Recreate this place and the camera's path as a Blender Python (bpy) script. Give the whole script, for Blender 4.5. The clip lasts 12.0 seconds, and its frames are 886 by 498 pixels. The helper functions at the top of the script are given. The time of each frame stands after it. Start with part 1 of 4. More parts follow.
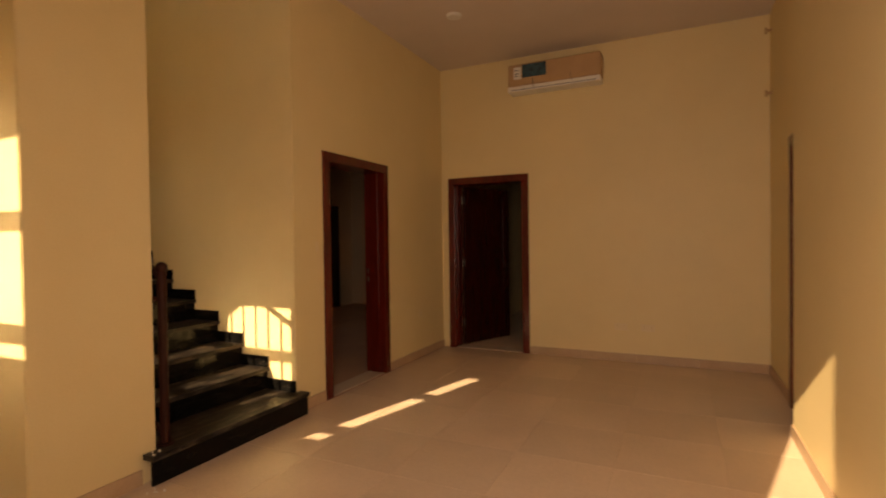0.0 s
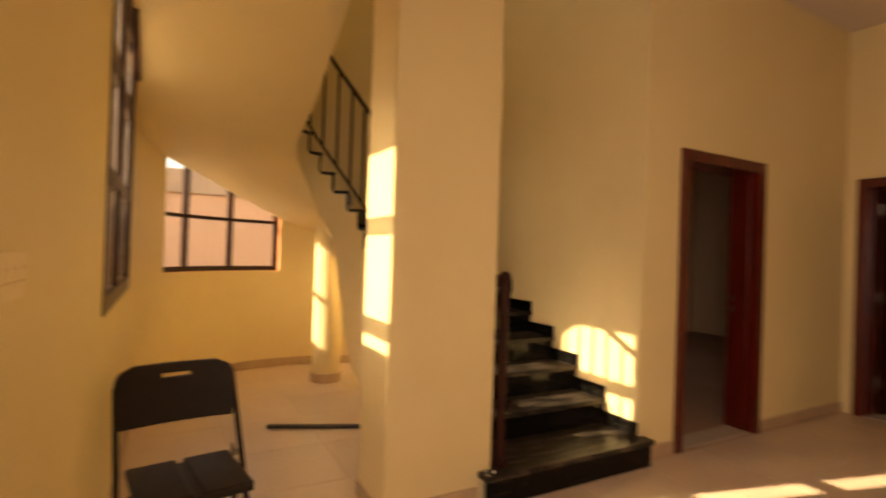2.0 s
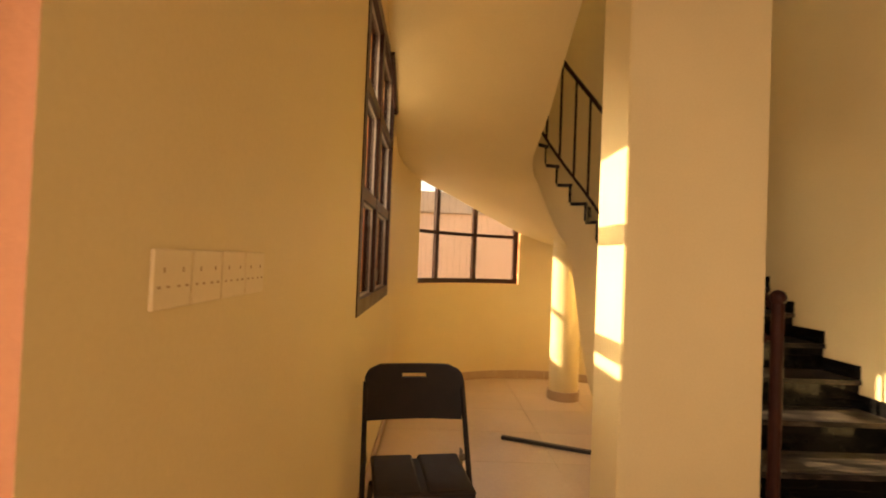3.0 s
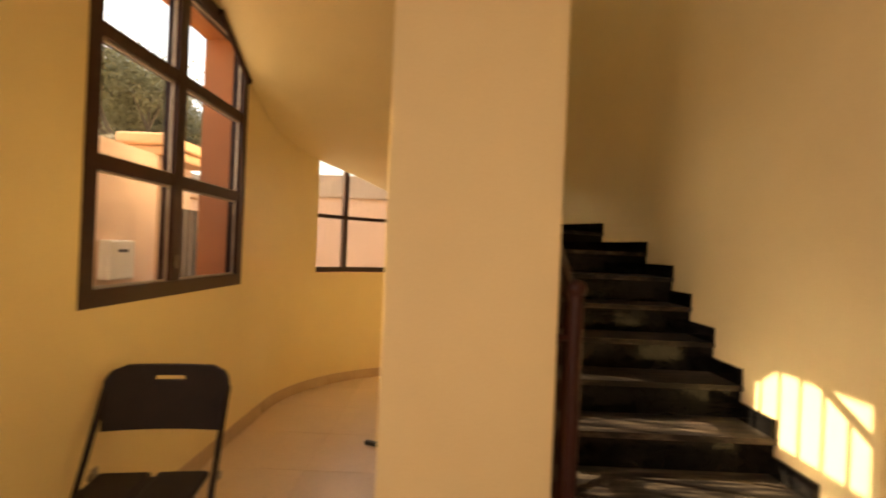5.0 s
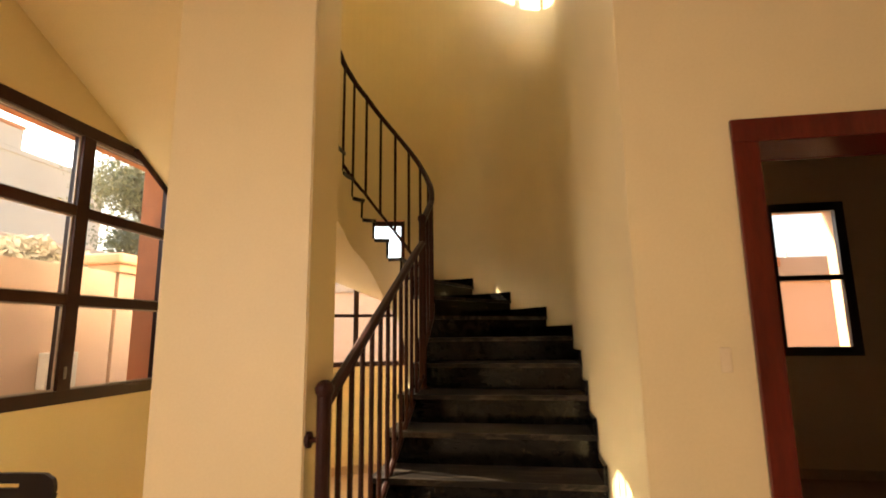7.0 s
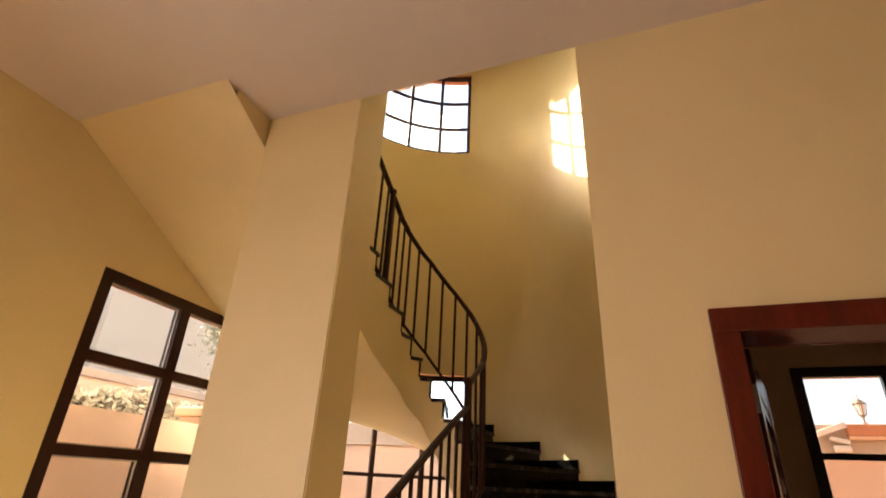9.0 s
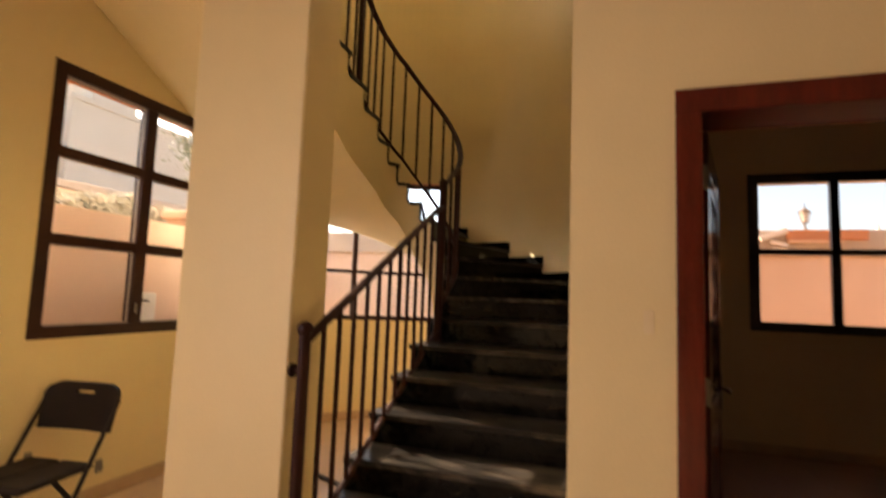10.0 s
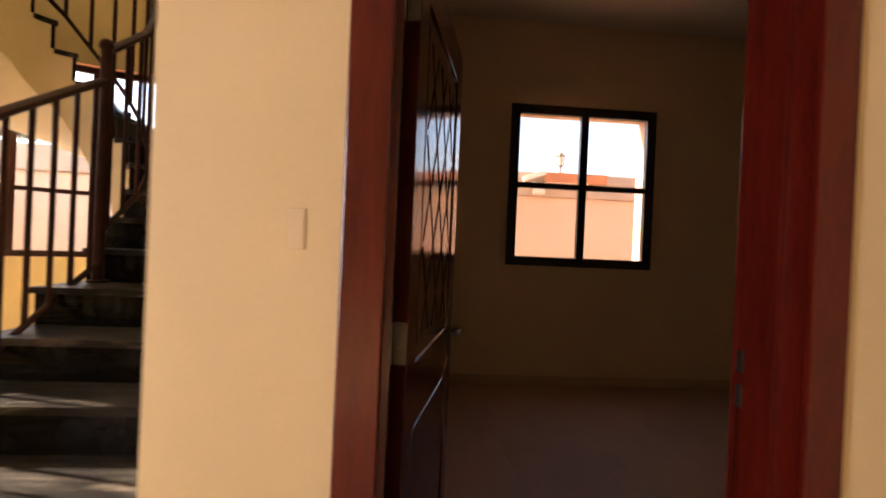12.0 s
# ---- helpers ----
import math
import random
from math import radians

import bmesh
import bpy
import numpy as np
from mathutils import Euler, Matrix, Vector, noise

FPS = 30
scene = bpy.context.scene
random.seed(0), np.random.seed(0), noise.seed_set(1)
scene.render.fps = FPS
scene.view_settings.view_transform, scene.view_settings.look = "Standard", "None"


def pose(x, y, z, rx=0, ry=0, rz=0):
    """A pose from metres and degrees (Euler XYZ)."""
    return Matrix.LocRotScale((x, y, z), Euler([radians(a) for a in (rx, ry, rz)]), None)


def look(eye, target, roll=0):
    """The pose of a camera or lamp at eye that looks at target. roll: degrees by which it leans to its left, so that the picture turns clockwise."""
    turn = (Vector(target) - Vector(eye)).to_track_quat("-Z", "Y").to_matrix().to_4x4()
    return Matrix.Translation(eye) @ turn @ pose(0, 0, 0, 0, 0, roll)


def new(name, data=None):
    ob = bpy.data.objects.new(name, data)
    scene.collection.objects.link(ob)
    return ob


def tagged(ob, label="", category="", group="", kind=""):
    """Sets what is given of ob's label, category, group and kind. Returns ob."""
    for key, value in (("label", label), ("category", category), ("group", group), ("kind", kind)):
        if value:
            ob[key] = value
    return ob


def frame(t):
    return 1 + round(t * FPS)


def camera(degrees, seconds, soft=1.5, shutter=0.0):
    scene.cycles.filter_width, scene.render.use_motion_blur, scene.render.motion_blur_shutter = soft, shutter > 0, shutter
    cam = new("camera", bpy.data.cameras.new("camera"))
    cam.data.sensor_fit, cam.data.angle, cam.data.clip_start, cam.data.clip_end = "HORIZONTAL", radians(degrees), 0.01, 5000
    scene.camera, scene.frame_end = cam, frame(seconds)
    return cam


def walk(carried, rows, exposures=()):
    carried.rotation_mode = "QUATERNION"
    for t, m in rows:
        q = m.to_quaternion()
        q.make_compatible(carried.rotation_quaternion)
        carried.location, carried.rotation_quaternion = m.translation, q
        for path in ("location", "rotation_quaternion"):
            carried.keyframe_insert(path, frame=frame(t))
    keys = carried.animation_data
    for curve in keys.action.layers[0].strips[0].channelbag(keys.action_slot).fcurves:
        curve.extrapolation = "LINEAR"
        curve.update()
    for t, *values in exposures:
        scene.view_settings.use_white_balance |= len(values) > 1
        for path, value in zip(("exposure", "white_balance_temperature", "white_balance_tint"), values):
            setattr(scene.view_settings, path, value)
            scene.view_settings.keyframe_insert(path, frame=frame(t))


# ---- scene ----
cam = camera(83.0, 12.0, soft=1.8, shutter=0.5)
PATH = [
    (0, (2.785, -0.019, 1.372), (1.928, 1.787, 1.338), -0.8),
    (0.5, (2.758, 0.067, 1.385), (1.719, 1.776, 1.402), 0.2),
    (1, (2.681, 0.114, 1.376), (1.496, 1.725, 1.389), 0.9),
    (1.5, (2.542, 0.262, 1.33), (1.078, 1.624, 1.342), 1.2),
    (2, (2.297, 0.273, 1.366), (0.546, 1.239, 1.378), 1.9),
    (2.5, (2.216, 0.314, 1.337), (0.26, 0.733, 1.382), 2.1),
    (2.7, (2.217, 0.326, 1.347), (0.231, 0.556, 1.389), 2.4),
    (4.3, (1.98, 1.091, 1.323), (-0.01, 0.899, 1.36), 2.0),
    (4.5, (1.921, 1.162, 1.326), (-0.073, 1.008, 1.348), 2.0),
    (5, (1.82, 1.474, 1.354), (-0.18, 1.46, 1.358), 2.4),
    (5.5, (1.849, 1.842, 1.293), (-0.146, 1.983, 1.327), 2.4),
    (6, (1.85, 2.147, 1.306), (-0.148, 2.241, 1.322), 1.7),
    (6.5, (1.814, 2.418, 1.38), (-0.162, 2.296, 1.665), -0.2),
    (7, (1.815, 2.692, 1.431), (-0.134, 2.391, 1.765), -0.7),
    (7.5, (1.825, 2.909, 1.439), (-0.071, 2.48, 1.906), 0.1),
    (7.7, (1.79, 2.974, 1.446), (-0.055, 2.497, 2.054), 1.3),
    (9.3, (1.901, 3.203, 1.57), (0.225, 2.519, 2.42), 2.4),
    (9.5, (1.888, 3.21, 1.555), (0.146, 2.507, 2.243), 1.9),
    (9.7, (1.873, 3.192, 1.502), (0.058, 2.5, 1.975), 1.8),
    (10, (1.906, 3.215, 1.402), (0.015, 2.589, 1.587), 2.1),
    (10.5, (1.909, 3.285, 1.326), (-0.053, 2.897, 1.331), 3.1),
    (11, (1.68, 3.337, 1.331), (-0.32, 3.314, 1.311), 3.7),
    (11.5, (1.398, 3.45, 1.293), (-0.597, 3.59, 1.257), 2.9),
    (12, (0.983, 3.556, 1.312), (-1.01, 3.72, 1.304), 2.5),
]
walk(cam, [(t, look(eye, target, roll)) for t, eye, target, roll in PATH], exposures=[(0, 1.18, 10000, 17), (1, 1.5, 10000, 16), (2, 1.55, 9700, 14), (2.5, 1.62, 9400, 13), (4.5, 1.68, 8900, 12), (5.5, 1.8, 8400, 12), (6.5, 2.15, 7500, 9), (7.5, 2.15, 7000, 8), (9.5, 1.93, 6800, 12), (10.5, 1.81, 7000, 13), (11, 2.0, 7000, 13), (12, 2.48, 6400, 15)])

# ---- light ----
SUN_DIR = Vector((0.262, 1.0, -0.572)).normalized()
world = bpy.data.worlds.new("world")
scene.world = world
world.use_nodes = True
wn = world.node_tree
sky = wn.nodes.new("ShaderNodeTexSky")
sky.sky_type = 'NISHITA'
sky.sun_disc = False
sky.sun_elevation = radians(29)
sky.sun_rotation = radians(194.7)
sky.dust_density = 3.0
wn.links.new(sky.outputs[0], wn.nodes["Background"].inputs[0])
wn.nodes["Background"].inputs[1].default_value = 0.15
sun_data = bpy.data.lights.new("sun", 'SUN')
sun_data.energy = 5
sun_data.angle = radians(0.45)
sun_data.color = (1, 0.88, 0.7)
sun = new("sun", sun_data)
sun.matrix_world = look((0, -20, 20), Vector((0, -20, 20)) + SUN_DIR)


# sky light through the open entrance
door_data = bpy.data.lights.new("entrance_skylight", 'AREA')
door_data.shape, door_data.size, door_data.size_y = 'RECTANGLE', 0.54, 2.3
door_data.energy = 21
door_data.color = (1, 0.93, 1.0)
door_light = new("entrance_skylight", door_data)
door_light.matrix_world = look((2.64, -0.09, 1.4), (2.45, 2.6, 0.35))

# sky light through the high stairwell window
high_data = bpy.data.lights.new("high_window_skylight", 'AREA')
high_data.shape, high_data.size, high_data.size_y = 'RECTANGLE', 1.1, 1.35
high_data.energy = 3.2
high_data.color = (1, 0.95, 0.68)
high_light = new("high_window_skylight", high_data)
high_light.matrix_world = look((-3.42, 0.68, 6.55), (-1.2, 2.2, 5.2))


# ---- materials ----
def nodes_of(name):
    m = bpy.data.materials.new(name)
    m.use_nodes = True
    t = m.node_tree
    return m, t, t.nodes["Principled BSDF"]


def add(t, kind, **props):
    n = t.nodes.new(kind)
    for k, v in props.items():
        n.inputs[k].default_value = v
    return n


def surface(name, dark, light, rough=0.6, scale=3.0, fine=60.0, bump=0.1, metal=0.0, spread=0.0, rough_var=0.1, stretch=None, spec=0.5, whole=False):
    """Two-scale mottled surface: base between dark and light, fine relief, per-piece shift by Object Info's Random."""
    m, t, b = nodes_of(name)
    co = t.nodes.new("ShaderNodeTexCoord")
    src = t.nodes.new("ShaderNodeNewGeometry").outputs["Position"] if whole else co.outputs["Object"]
    if stretch or whole:
        mp = add(t, "ShaderNodeMapping", Scale=stretch or (1, 1, 1), Location=(3.3, 1.7, 0.371) if whole else (0, 0, 0))
        t.links.new(src, mp.inputs[0])
        src = mp.outputs[0]
    n1 = add(t, "ShaderNodeTexNoise", Scale=scale, Detail=5.0, Roughness=0.6)
    n2 = add(t, "ShaderNodeTexNoise", Scale=fine, Detail=3.0, Roughness=0.6)
    for n in (n1, n2):
        t.links.new(src, n.inputs["Vector"])
    mixf = add(t, "ShaderNodeMath")
    mixf.operation = 'MULTIPLY_ADD'
    mixf.inputs[1].default_value = 0.35
    t.links.new(n2.outputs[0], mixf.inputs[0])
    sc = add(t, "ShaderNodeMath")
    sc.operation = 'MULTIPLY'
    sc.inputs[1].default_value = 0.65
    t.links.new(n1.outputs[0], sc.inputs[0])
    t.links.new(sc.outputs[0], mixf.inputs[2])
    ramp = t.nodes.new("ShaderNodeValToRGB")
    ramp.color_ramp.elements[0].position, ramp.color_ramp.elements[1].position = 0.32, 0.68
    ramp.color_ramp.elements[0].color, ramp.color_ramp.elements[1].color = (*dark, 1), (*light, 1)
    t.links.new(mixf.outputs[0], ramp.inputs[0])
    out = ramp.outputs[0]
    if spread:
        oi = t.nodes.new("ShaderNodeObjectInfo")
        mr = add(t, "ShaderNodeMapRange")
        mr.inputs["To Min"].default_value, mr.inputs["To Max"].default_value = 1 - spread, 1 + spread
        t.links.new(oi.outputs["Random"], mr.inputs[0])
        hsv = t.nodes.new("ShaderNodeHueSaturation")
        t.links.new(out, hsv.inputs["Color"])
        t.links.new(mr.outputs[0], hsv.inputs["Value"])
        out = hsv.outputs[0]
    t.links.new(out, b.inputs["Base Color"])
    rr = add(t, "ShaderNodeMapRange")
    rr.inputs["To Min"].default_value, rr.inputs["To Max"].default_value = max(0.03, rough - rough_var), min(1, rough + rough_var)
    t.links.new(n1.outputs[0], rr.inputs[0])
    t.links.new(rr.outputs[0], b.inputs["Roughness"])
    b.inputs["Metallic"].default_value = metal
    b.inputs["Specular IOR Level"].default_value = spec
    if bump:
        bp = add(t, "ShaderNodeBump", Strength=bump, Distance=0.01)
        t.links.new(mixf.outputs[0], bp.inputs["Height"])
        t.links.new(bp.outputs[0], b.inputs["Normal"])
    return m


M_WALL = surface("cream_wall_paint", (0.69, 0.55, 0.295), (0.755, 0.61, 0.34), 0.55, 1.3, 90, 0.08)
M_CEIL = surface("ceiling_paint", (0.60, 0.51, 0.44), (0.66, 0.57, 0.49), 0.7, 1.5, 80, 0.06)
M_EXT = surface("terracotta_render", (0.50, 0.20, 0.09), (0.60, 0.26, 0.12), 0.8, 4, 120, 0.3)
M_FLOOR = surface("floor_tile_glaze", (0.56, 0.42, 0.30), (0.68, 0.52, 0.38), 0.36, 1.7, 40, 0.0, spread=0.05, rough_var=0.08, whole=True)
# brown tile with the bedroom's dimness put into its colour
M_FLOOR_ROOM = surface("dimmed_brown_tile", (0.40, 0.24, 0.155), (0.50, 0.31, 0.20), 0.55, 1.7, 40, 0.0, spread=0.05, rough_var=0.08, whole=True, spec=0.2)
M_GROUT = surface("floor_grout", (0.52, 0.39, 0.265), (0.60, 0.46, 0.32), 0.8, 10, 100, 0.1)
M_SKIRT = surface("skirting_tile", (0.42, 0.28, 0.17), (0.52, 0.36, 0.23), 0.4, 5, 60, 0.04, spread=0.05)
M_SILL = surface("pale_marble_threshold", (0.50, 0.40, 0.30), (0.60, 0.49, 0.37), 0.4, 5, 60, 0.03)
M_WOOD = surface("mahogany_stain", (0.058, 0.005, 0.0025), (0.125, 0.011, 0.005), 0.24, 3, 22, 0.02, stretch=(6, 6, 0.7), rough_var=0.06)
# dark leaf stain, deepened further with the shade of the unlit rooms
M_WOOD_SHADED = surface("shaded_mahogany_leaf", (0.020, 0.003, 0.0015), (0.045, 0.0065, 0.003), 0.13, 3, 22, 0.006, stretch=(6, 6, 0.7), rough_var=0.04, spec=0.32)
M_GRANITE = surface("black_granite", (0.002, 0.002, 0.002), (0.008, 0.007, 0.006), 0.12, 14, 160, 0.015, rough_var=0.05, spec=0.16)
M_DUSTY = surface("dusty_granite_tread", (0.003, 0.003, 0.003), (0.018, 0.014, 0.012), 0.36, 5, 140, 0.05, rough_var=0.16, spec=0.18)


def add_dust(m, dust, stretch, lo, hi):
    """Streaks and patches of pale dust over a material's base colour."""
    t = m.node_tree
    b = t.nodes["Principled BSDF"]
    co = t.nodes.new("ShaderNodeTexCoord")
    mp = add(t, "ShaderNodeMapping", Scale=stretch)
    t.links.new(co.outputs["Object"], mp.inputs[0])
    n = add(t, "ShaderNodeTexNoise", Scale=4.0, Detail=6.0, Roughness=0.7)
    t.links.new(mp.outputs[0], n.inputs["Vector"])
    mr = add(t, "ShaderNodeMapRange")
    mr.inputs["From Min"].default_value, mr.inputs["From Max"].default_value = lo, hi
    t.links.new(n.outputs[0], mr.inputs[0])
    mix = t.nodes.new("ShaderNodeMix")
    mix.data_type = 'RGBA'
    t.links.new(mr.outputs[0], mix.inputs[0])
    t.links.new(b.inputs["Base Color"].links[0].from_socket, mix.inputs[6])
    mix.inputs[7].default_value = (*dust, 1)
    t.links.new(mix.outputs[2], b.inputs["Base Color"])


add_dust(M_DUSTY, (0.15, 0.115, 0.085), (7, 0.9, 3), 0.48, 0.76)
add_dust(M_GRANITE, (0.022, 0.016, 0.012), (5, 0.7, 9), 0.56, 0.80)
M_BROWN = surface("brown_window_metal", (0.022, 0.0065, 0.004), (0.038, 0.0115, 0.006), 0.38, 6, 90, 0.02, spec=0.25)
M_BEAD = surface("grey_glazing_bead", (0.30, 0.25, 0.21), (0.42, 0.36, 0.31), 0.4, 8, 90, 0.0)
M_RAIL = surface("brown_rail_paint", (0.022, 0.0065, 0.0045), (0.042, 0.012, 0.008), 0.42, 8, 90, 0.04, spec=0.14)
M_BLACKF = surface("black_window_metal", (0.012, 0.010, 0.009), (0.02, 0.017, 0.015), 0.4, 6, 90, 0.02)
M_PLASTIC = surface("brown_black_plastic", (0.010, 0.006, 0.005), (0.018, 0.011, 0.008), 0.5, 9, 200, 0.12, spec=0.2)
M_STEEL = surface("dull_steel", (0.20, 0.18, 0.15), (0.30, 0.27, 0.23), 0.4, 9, 90, 0.04, metal=1.0)
M_WHITE = surface("white_plastic", (0.72, 0.69, 0.62), (0.78, 0.75, 0.68), 0.35, 8, 90, 0.0)
M_CARD = surface("cardboard_brown", (0.42, 0.26, 0.13), (0.5, 0.32, 0.17), 0.65, 6, 90, 0.05)
M_CREAM = surface("cream_plastic", (0.70, 0.56, 0.34), (0.75, 0.61, 0.38), 0.4, 8, 90, 0.0)
M_TEAL = surface("teal_label_print", (0.006, 0.012, 0.018), (0.04, 0.12, 0.15), 0.4, 22, 60, 0.0)
M_INK = surface("black_ink", (0.015, 0.013, 0.012), (0.03, 0.026, 0.022), 0.5, 20, 60, 0.0)
M_PEACH = surface("peach_boundary_render", (0.64, 0.45, 0.325), (0.71, 0.51, 0.38), 0.85, 2, 70, 0.2)
# bedroom walls, slightly darker and redder than the hall's
M_ROOM = surface("beige_room_wall", (0.62, 0.455, 0.285), (0.69, 0.51, 0.33), 0.55, 1.3, 90, 0.08)
M_PALE = surface("pale_cream_render", (0.74, 0.66, 0.55), (0.80, 0.72, 0.61), 0.85, 2, 70, 0.2)
M_COPE = surface("orange_coping_render", (0.62, 0.38, 0.22), (0.72, 0.46, 0.28), 0.8, 3, 70, 0.2)
M_HAZE = surface("hazy_beige_render", (0.50, 0.43, 0.34), (0.58, 0.51, 0.41), 0.85, 0.6, 20, 0.2)
M_CAP = surface("grey_brown_coping", (0.42, 0.33, 0.25), (0.52, 0.42, 0.33), 0.85, 2, 50, 0.2)
M_ROOF = surface("grey_brown_roof", (0.28, 0.22, 0.18), (0.36, 0.30, 0.25), 0.8, 3, 70, 0.2)
M_GROUND = surface("sandy_ground", (0.40, 0.28, 0.18), (0.54, 0.39, 0.26), 0.9, 1.5, 40, 0.4)
# leaf colour lifted and warmed to hold the outdoor haze and glare
M_HEDGE = surface("haze_paled_foliage", (0.44, 0.41, 0.32), (0.53, 0.49, 0.39), 0.6, 4, 60, 0.0)
M_LEAF = surface("grey_green_foliage", (0.20, 0.20, 0.11), (0.32, 0.31, 0.18), 0.6, 4, 60, 0.0)
M_LANTERN = surface("lantern_bronze", (0.16, 0.12, 0.08), (0.26, 0.20, 0.14), 0.5, 9, 60, 0.05)
M_BARK = surface("grey_bark", (0.10, 0.08, 0.06), (0.2, 0.16, 0.12), 0.9, 8, 60, 0.5)
M_SLAT = surface("weathered_fence_wood", (0.06, 0.045, 0.035), (0.13, 0.10, 0.075), 0.8, 4, 50, 0.2, stretch=(6, 6, 0.8))


def make_glass(name, tint):
    m, t, b = nodes_of(name)
    b.inputs["Base Color"].default_value = (*tint, 1)
    b.inputs["Roughness"].default_value = 0.02
    b.inputs["IOR"].default_value = 1.05
    b.inputs["Transmission Weight"].default_value = 1.0
    return m


M_GLASS = make_glass("window_glass", (0.97, 0.98, 0.97))
M_GLASS_GREY = make_glass("tinted_window_glass", (0.81, 0.70, 0.66))


# ---- mesh helpers ----
def box(bm, x0, x1, y0, y1, z0, z1, bevel=0.0, rot=None):
    m = Matrix.Translation(((x0 + x1) / 2, (y0 + y1) / 2, (z0 + z1) / 2)) @ Matrix.Diagonal((abs(x1 - x0), abs(y1 - y0), abs(z1 - z0), 1))
    if rot:
        m = rot @ m
    r = bmesh.ops.create_cube(bm, size=1, matrix=m)
    if bevel:
        es = {e for v in r["verts"] for e in v.link_edges}
        bmesh.ops.bevel(bm, geom=list(es), offset=bevel, segments=2, affect='EDGES', profile=0.5)
    return r


def rod(bm, a, b, r, n=10, r2=None):
    a, b = Vector(a), Vector(b)
    d = b - a
    m = Matrix.Translation((a + b) / 2) @ d.to_track_quat("Z", "Y").to_matrix().to_4x4()
    bmesh.ops.create_cone(bm, cap_ends=True, segments=n, radius1=r, radius2=r if r2 is None else r2, depth=d.length, matrix=m)


def prism(bm, pts, z0, z1):
    """Upright prism over a plan outline."""
    lo = [bm.verts.new((x, y, z0)) for x, y in pts]
    hi = [bm.verts.new((x, y, z1)) for x, y in pts]
    bm.faces.new(lo)
    bm.faces.new(hi)
    for i in range(len(pts)):
        j = (i + 1) % len(pts)
        bm.faces.new((lo[i], lo[j], hi[j], hi[i]))


def sweep(bm, pts, w, h, up=Vector((0, 0, 1))):
    """A bar of w x h along a polyline, with mitred joints."""
    pts = [Vector(p) for p in pts]
    rings = []
    for i, p in enumerate(pts):
        d = ((pts[min(i + 1, len(pts) - 1)] - p).normalized() + (p - pts[max(i - 1, 0)]).normalized()).normalized()
        side = d.cross(up).normalized()
        n = side.cross(d).normalized()
        ring = []
        for k in range(8):
            a = 2 * math.pi * (k + 0.5) / 8
            c, s = math.cos(a), math.sin(a)
            f = 1 / max(abs(c), abs(s)) * 0.95
            ring.append(bm.verts.new(p + side * (w / 2 * c * f) + n * (h / 2 * s * f)))
        rings.append(ring)
    for a, b in zip(rings, rings[1:]):
        for k in range(8):
            bm.faces.new((a[k], a[(k + 1) % 8], b[(k + 1) % 8], b[k]))
    bm.faces.new(rings[0])
    bm.faces.new(rings[-1])


def part(name, bm, mat, parent=None, label="", smooth=False):
    me = bpy.data.meshes.new(name)
    bmesh.ops.recalc_face_normals(bm, faces=bm.faces)
    if smooth:
        for f in bm.faces:
            f.smooth = True
    bm.to_mesh(me)
    bm.free()
    for m in (mat if isinstance(mat, tuple) else (mat,)):
        me.materials.append(m)
    ob = new(name, me)
    ob.parent = parent
    if label:
        ob["label"] = label
    return ob


def boxes(name, mat, parent, *dims, bevel=0.0, label="", rot=None):
    bm = bmesh.new()
    for d in dims:
        box(bm, *d, bevel=bevel, rot=rot)
    return part(name, bm, mat, parent, label)


def slab(place, s_cuts, z_cuts, holes):
    """A wall of cells; place(s, z, d) gives a point, d 0 inside and 1 outside. Reveals take the second material, outer faces the third."""
    bm = bmesh.new()
    ns, nz = len(s_cuts) - 1, len(z_cuts) - 1

    def solid(i, j):
        if not (0 <= i < ns and 0 <= j < nz):
            return False
        s, z = (s_cuts[i] + s_cuts[i + 1]) / 2, (z_cuts[j] + z_cuts[j + 1]) / 2
        return not any(a < s < b and c < z < d for a, b, c, d in holes)
    verts = {}

    def v(i, j, d):
        if (i, j, d) not in verts:
            verts[i, j, d] = bm.verts.new(place(s_cuts[i], z_cuts[j], d))
        return verts[i, j, d]

    def quad(m, *k):
        bm.faces.new([v(*q) for q in k]).material_index = m
    for i in range(ns):
        for j in range(nz):
            if not solid(i, j):
                continue
            quad(0, (i, j, 0), (i + 1, j, 0), (i + 1, j + 1, 0), (i, j + 1, 0))
            quad(2, (i, j, 1), (i, j + 1, 1), (i + 1, j + 1, 1), (i + 1, j, 1))
            if not solid(i - 1, j):
                quad(1, (i, j, 0), (i, j + 1, 0), (i, j + 1, 1), (i, j, 1))
            if not solid(i + 1, j):
                quad(1, (i + 1, j, 0), (i + 1, j, 1), (i + 1, j + 1, 1), (i + 1, j + 1, 0))
            if not solid(i, j - 1):
                quad(1, (i, j, 0), (i, j, 1), (i + 1, j, 1), (i + 1, j, 0))
            if not solid(i, j + 1):
                quad(1, (i, j + 1, 0), (i + 1, j + 1, 0), (i + 1, j + 1, 1), (i, j + 1, 1))
    return bm


def cuts(lo, hi, marks, n=1):
    vals = {lo, hi} | {m for m in marks if lo < m < hi} | {lo + (hi - lo) * k / n for k in range(1, n)}
    out = []
    for x in sorted(vals):
        if not out or x - out[-1] > 1e-4:
            out.append(x)
    return out


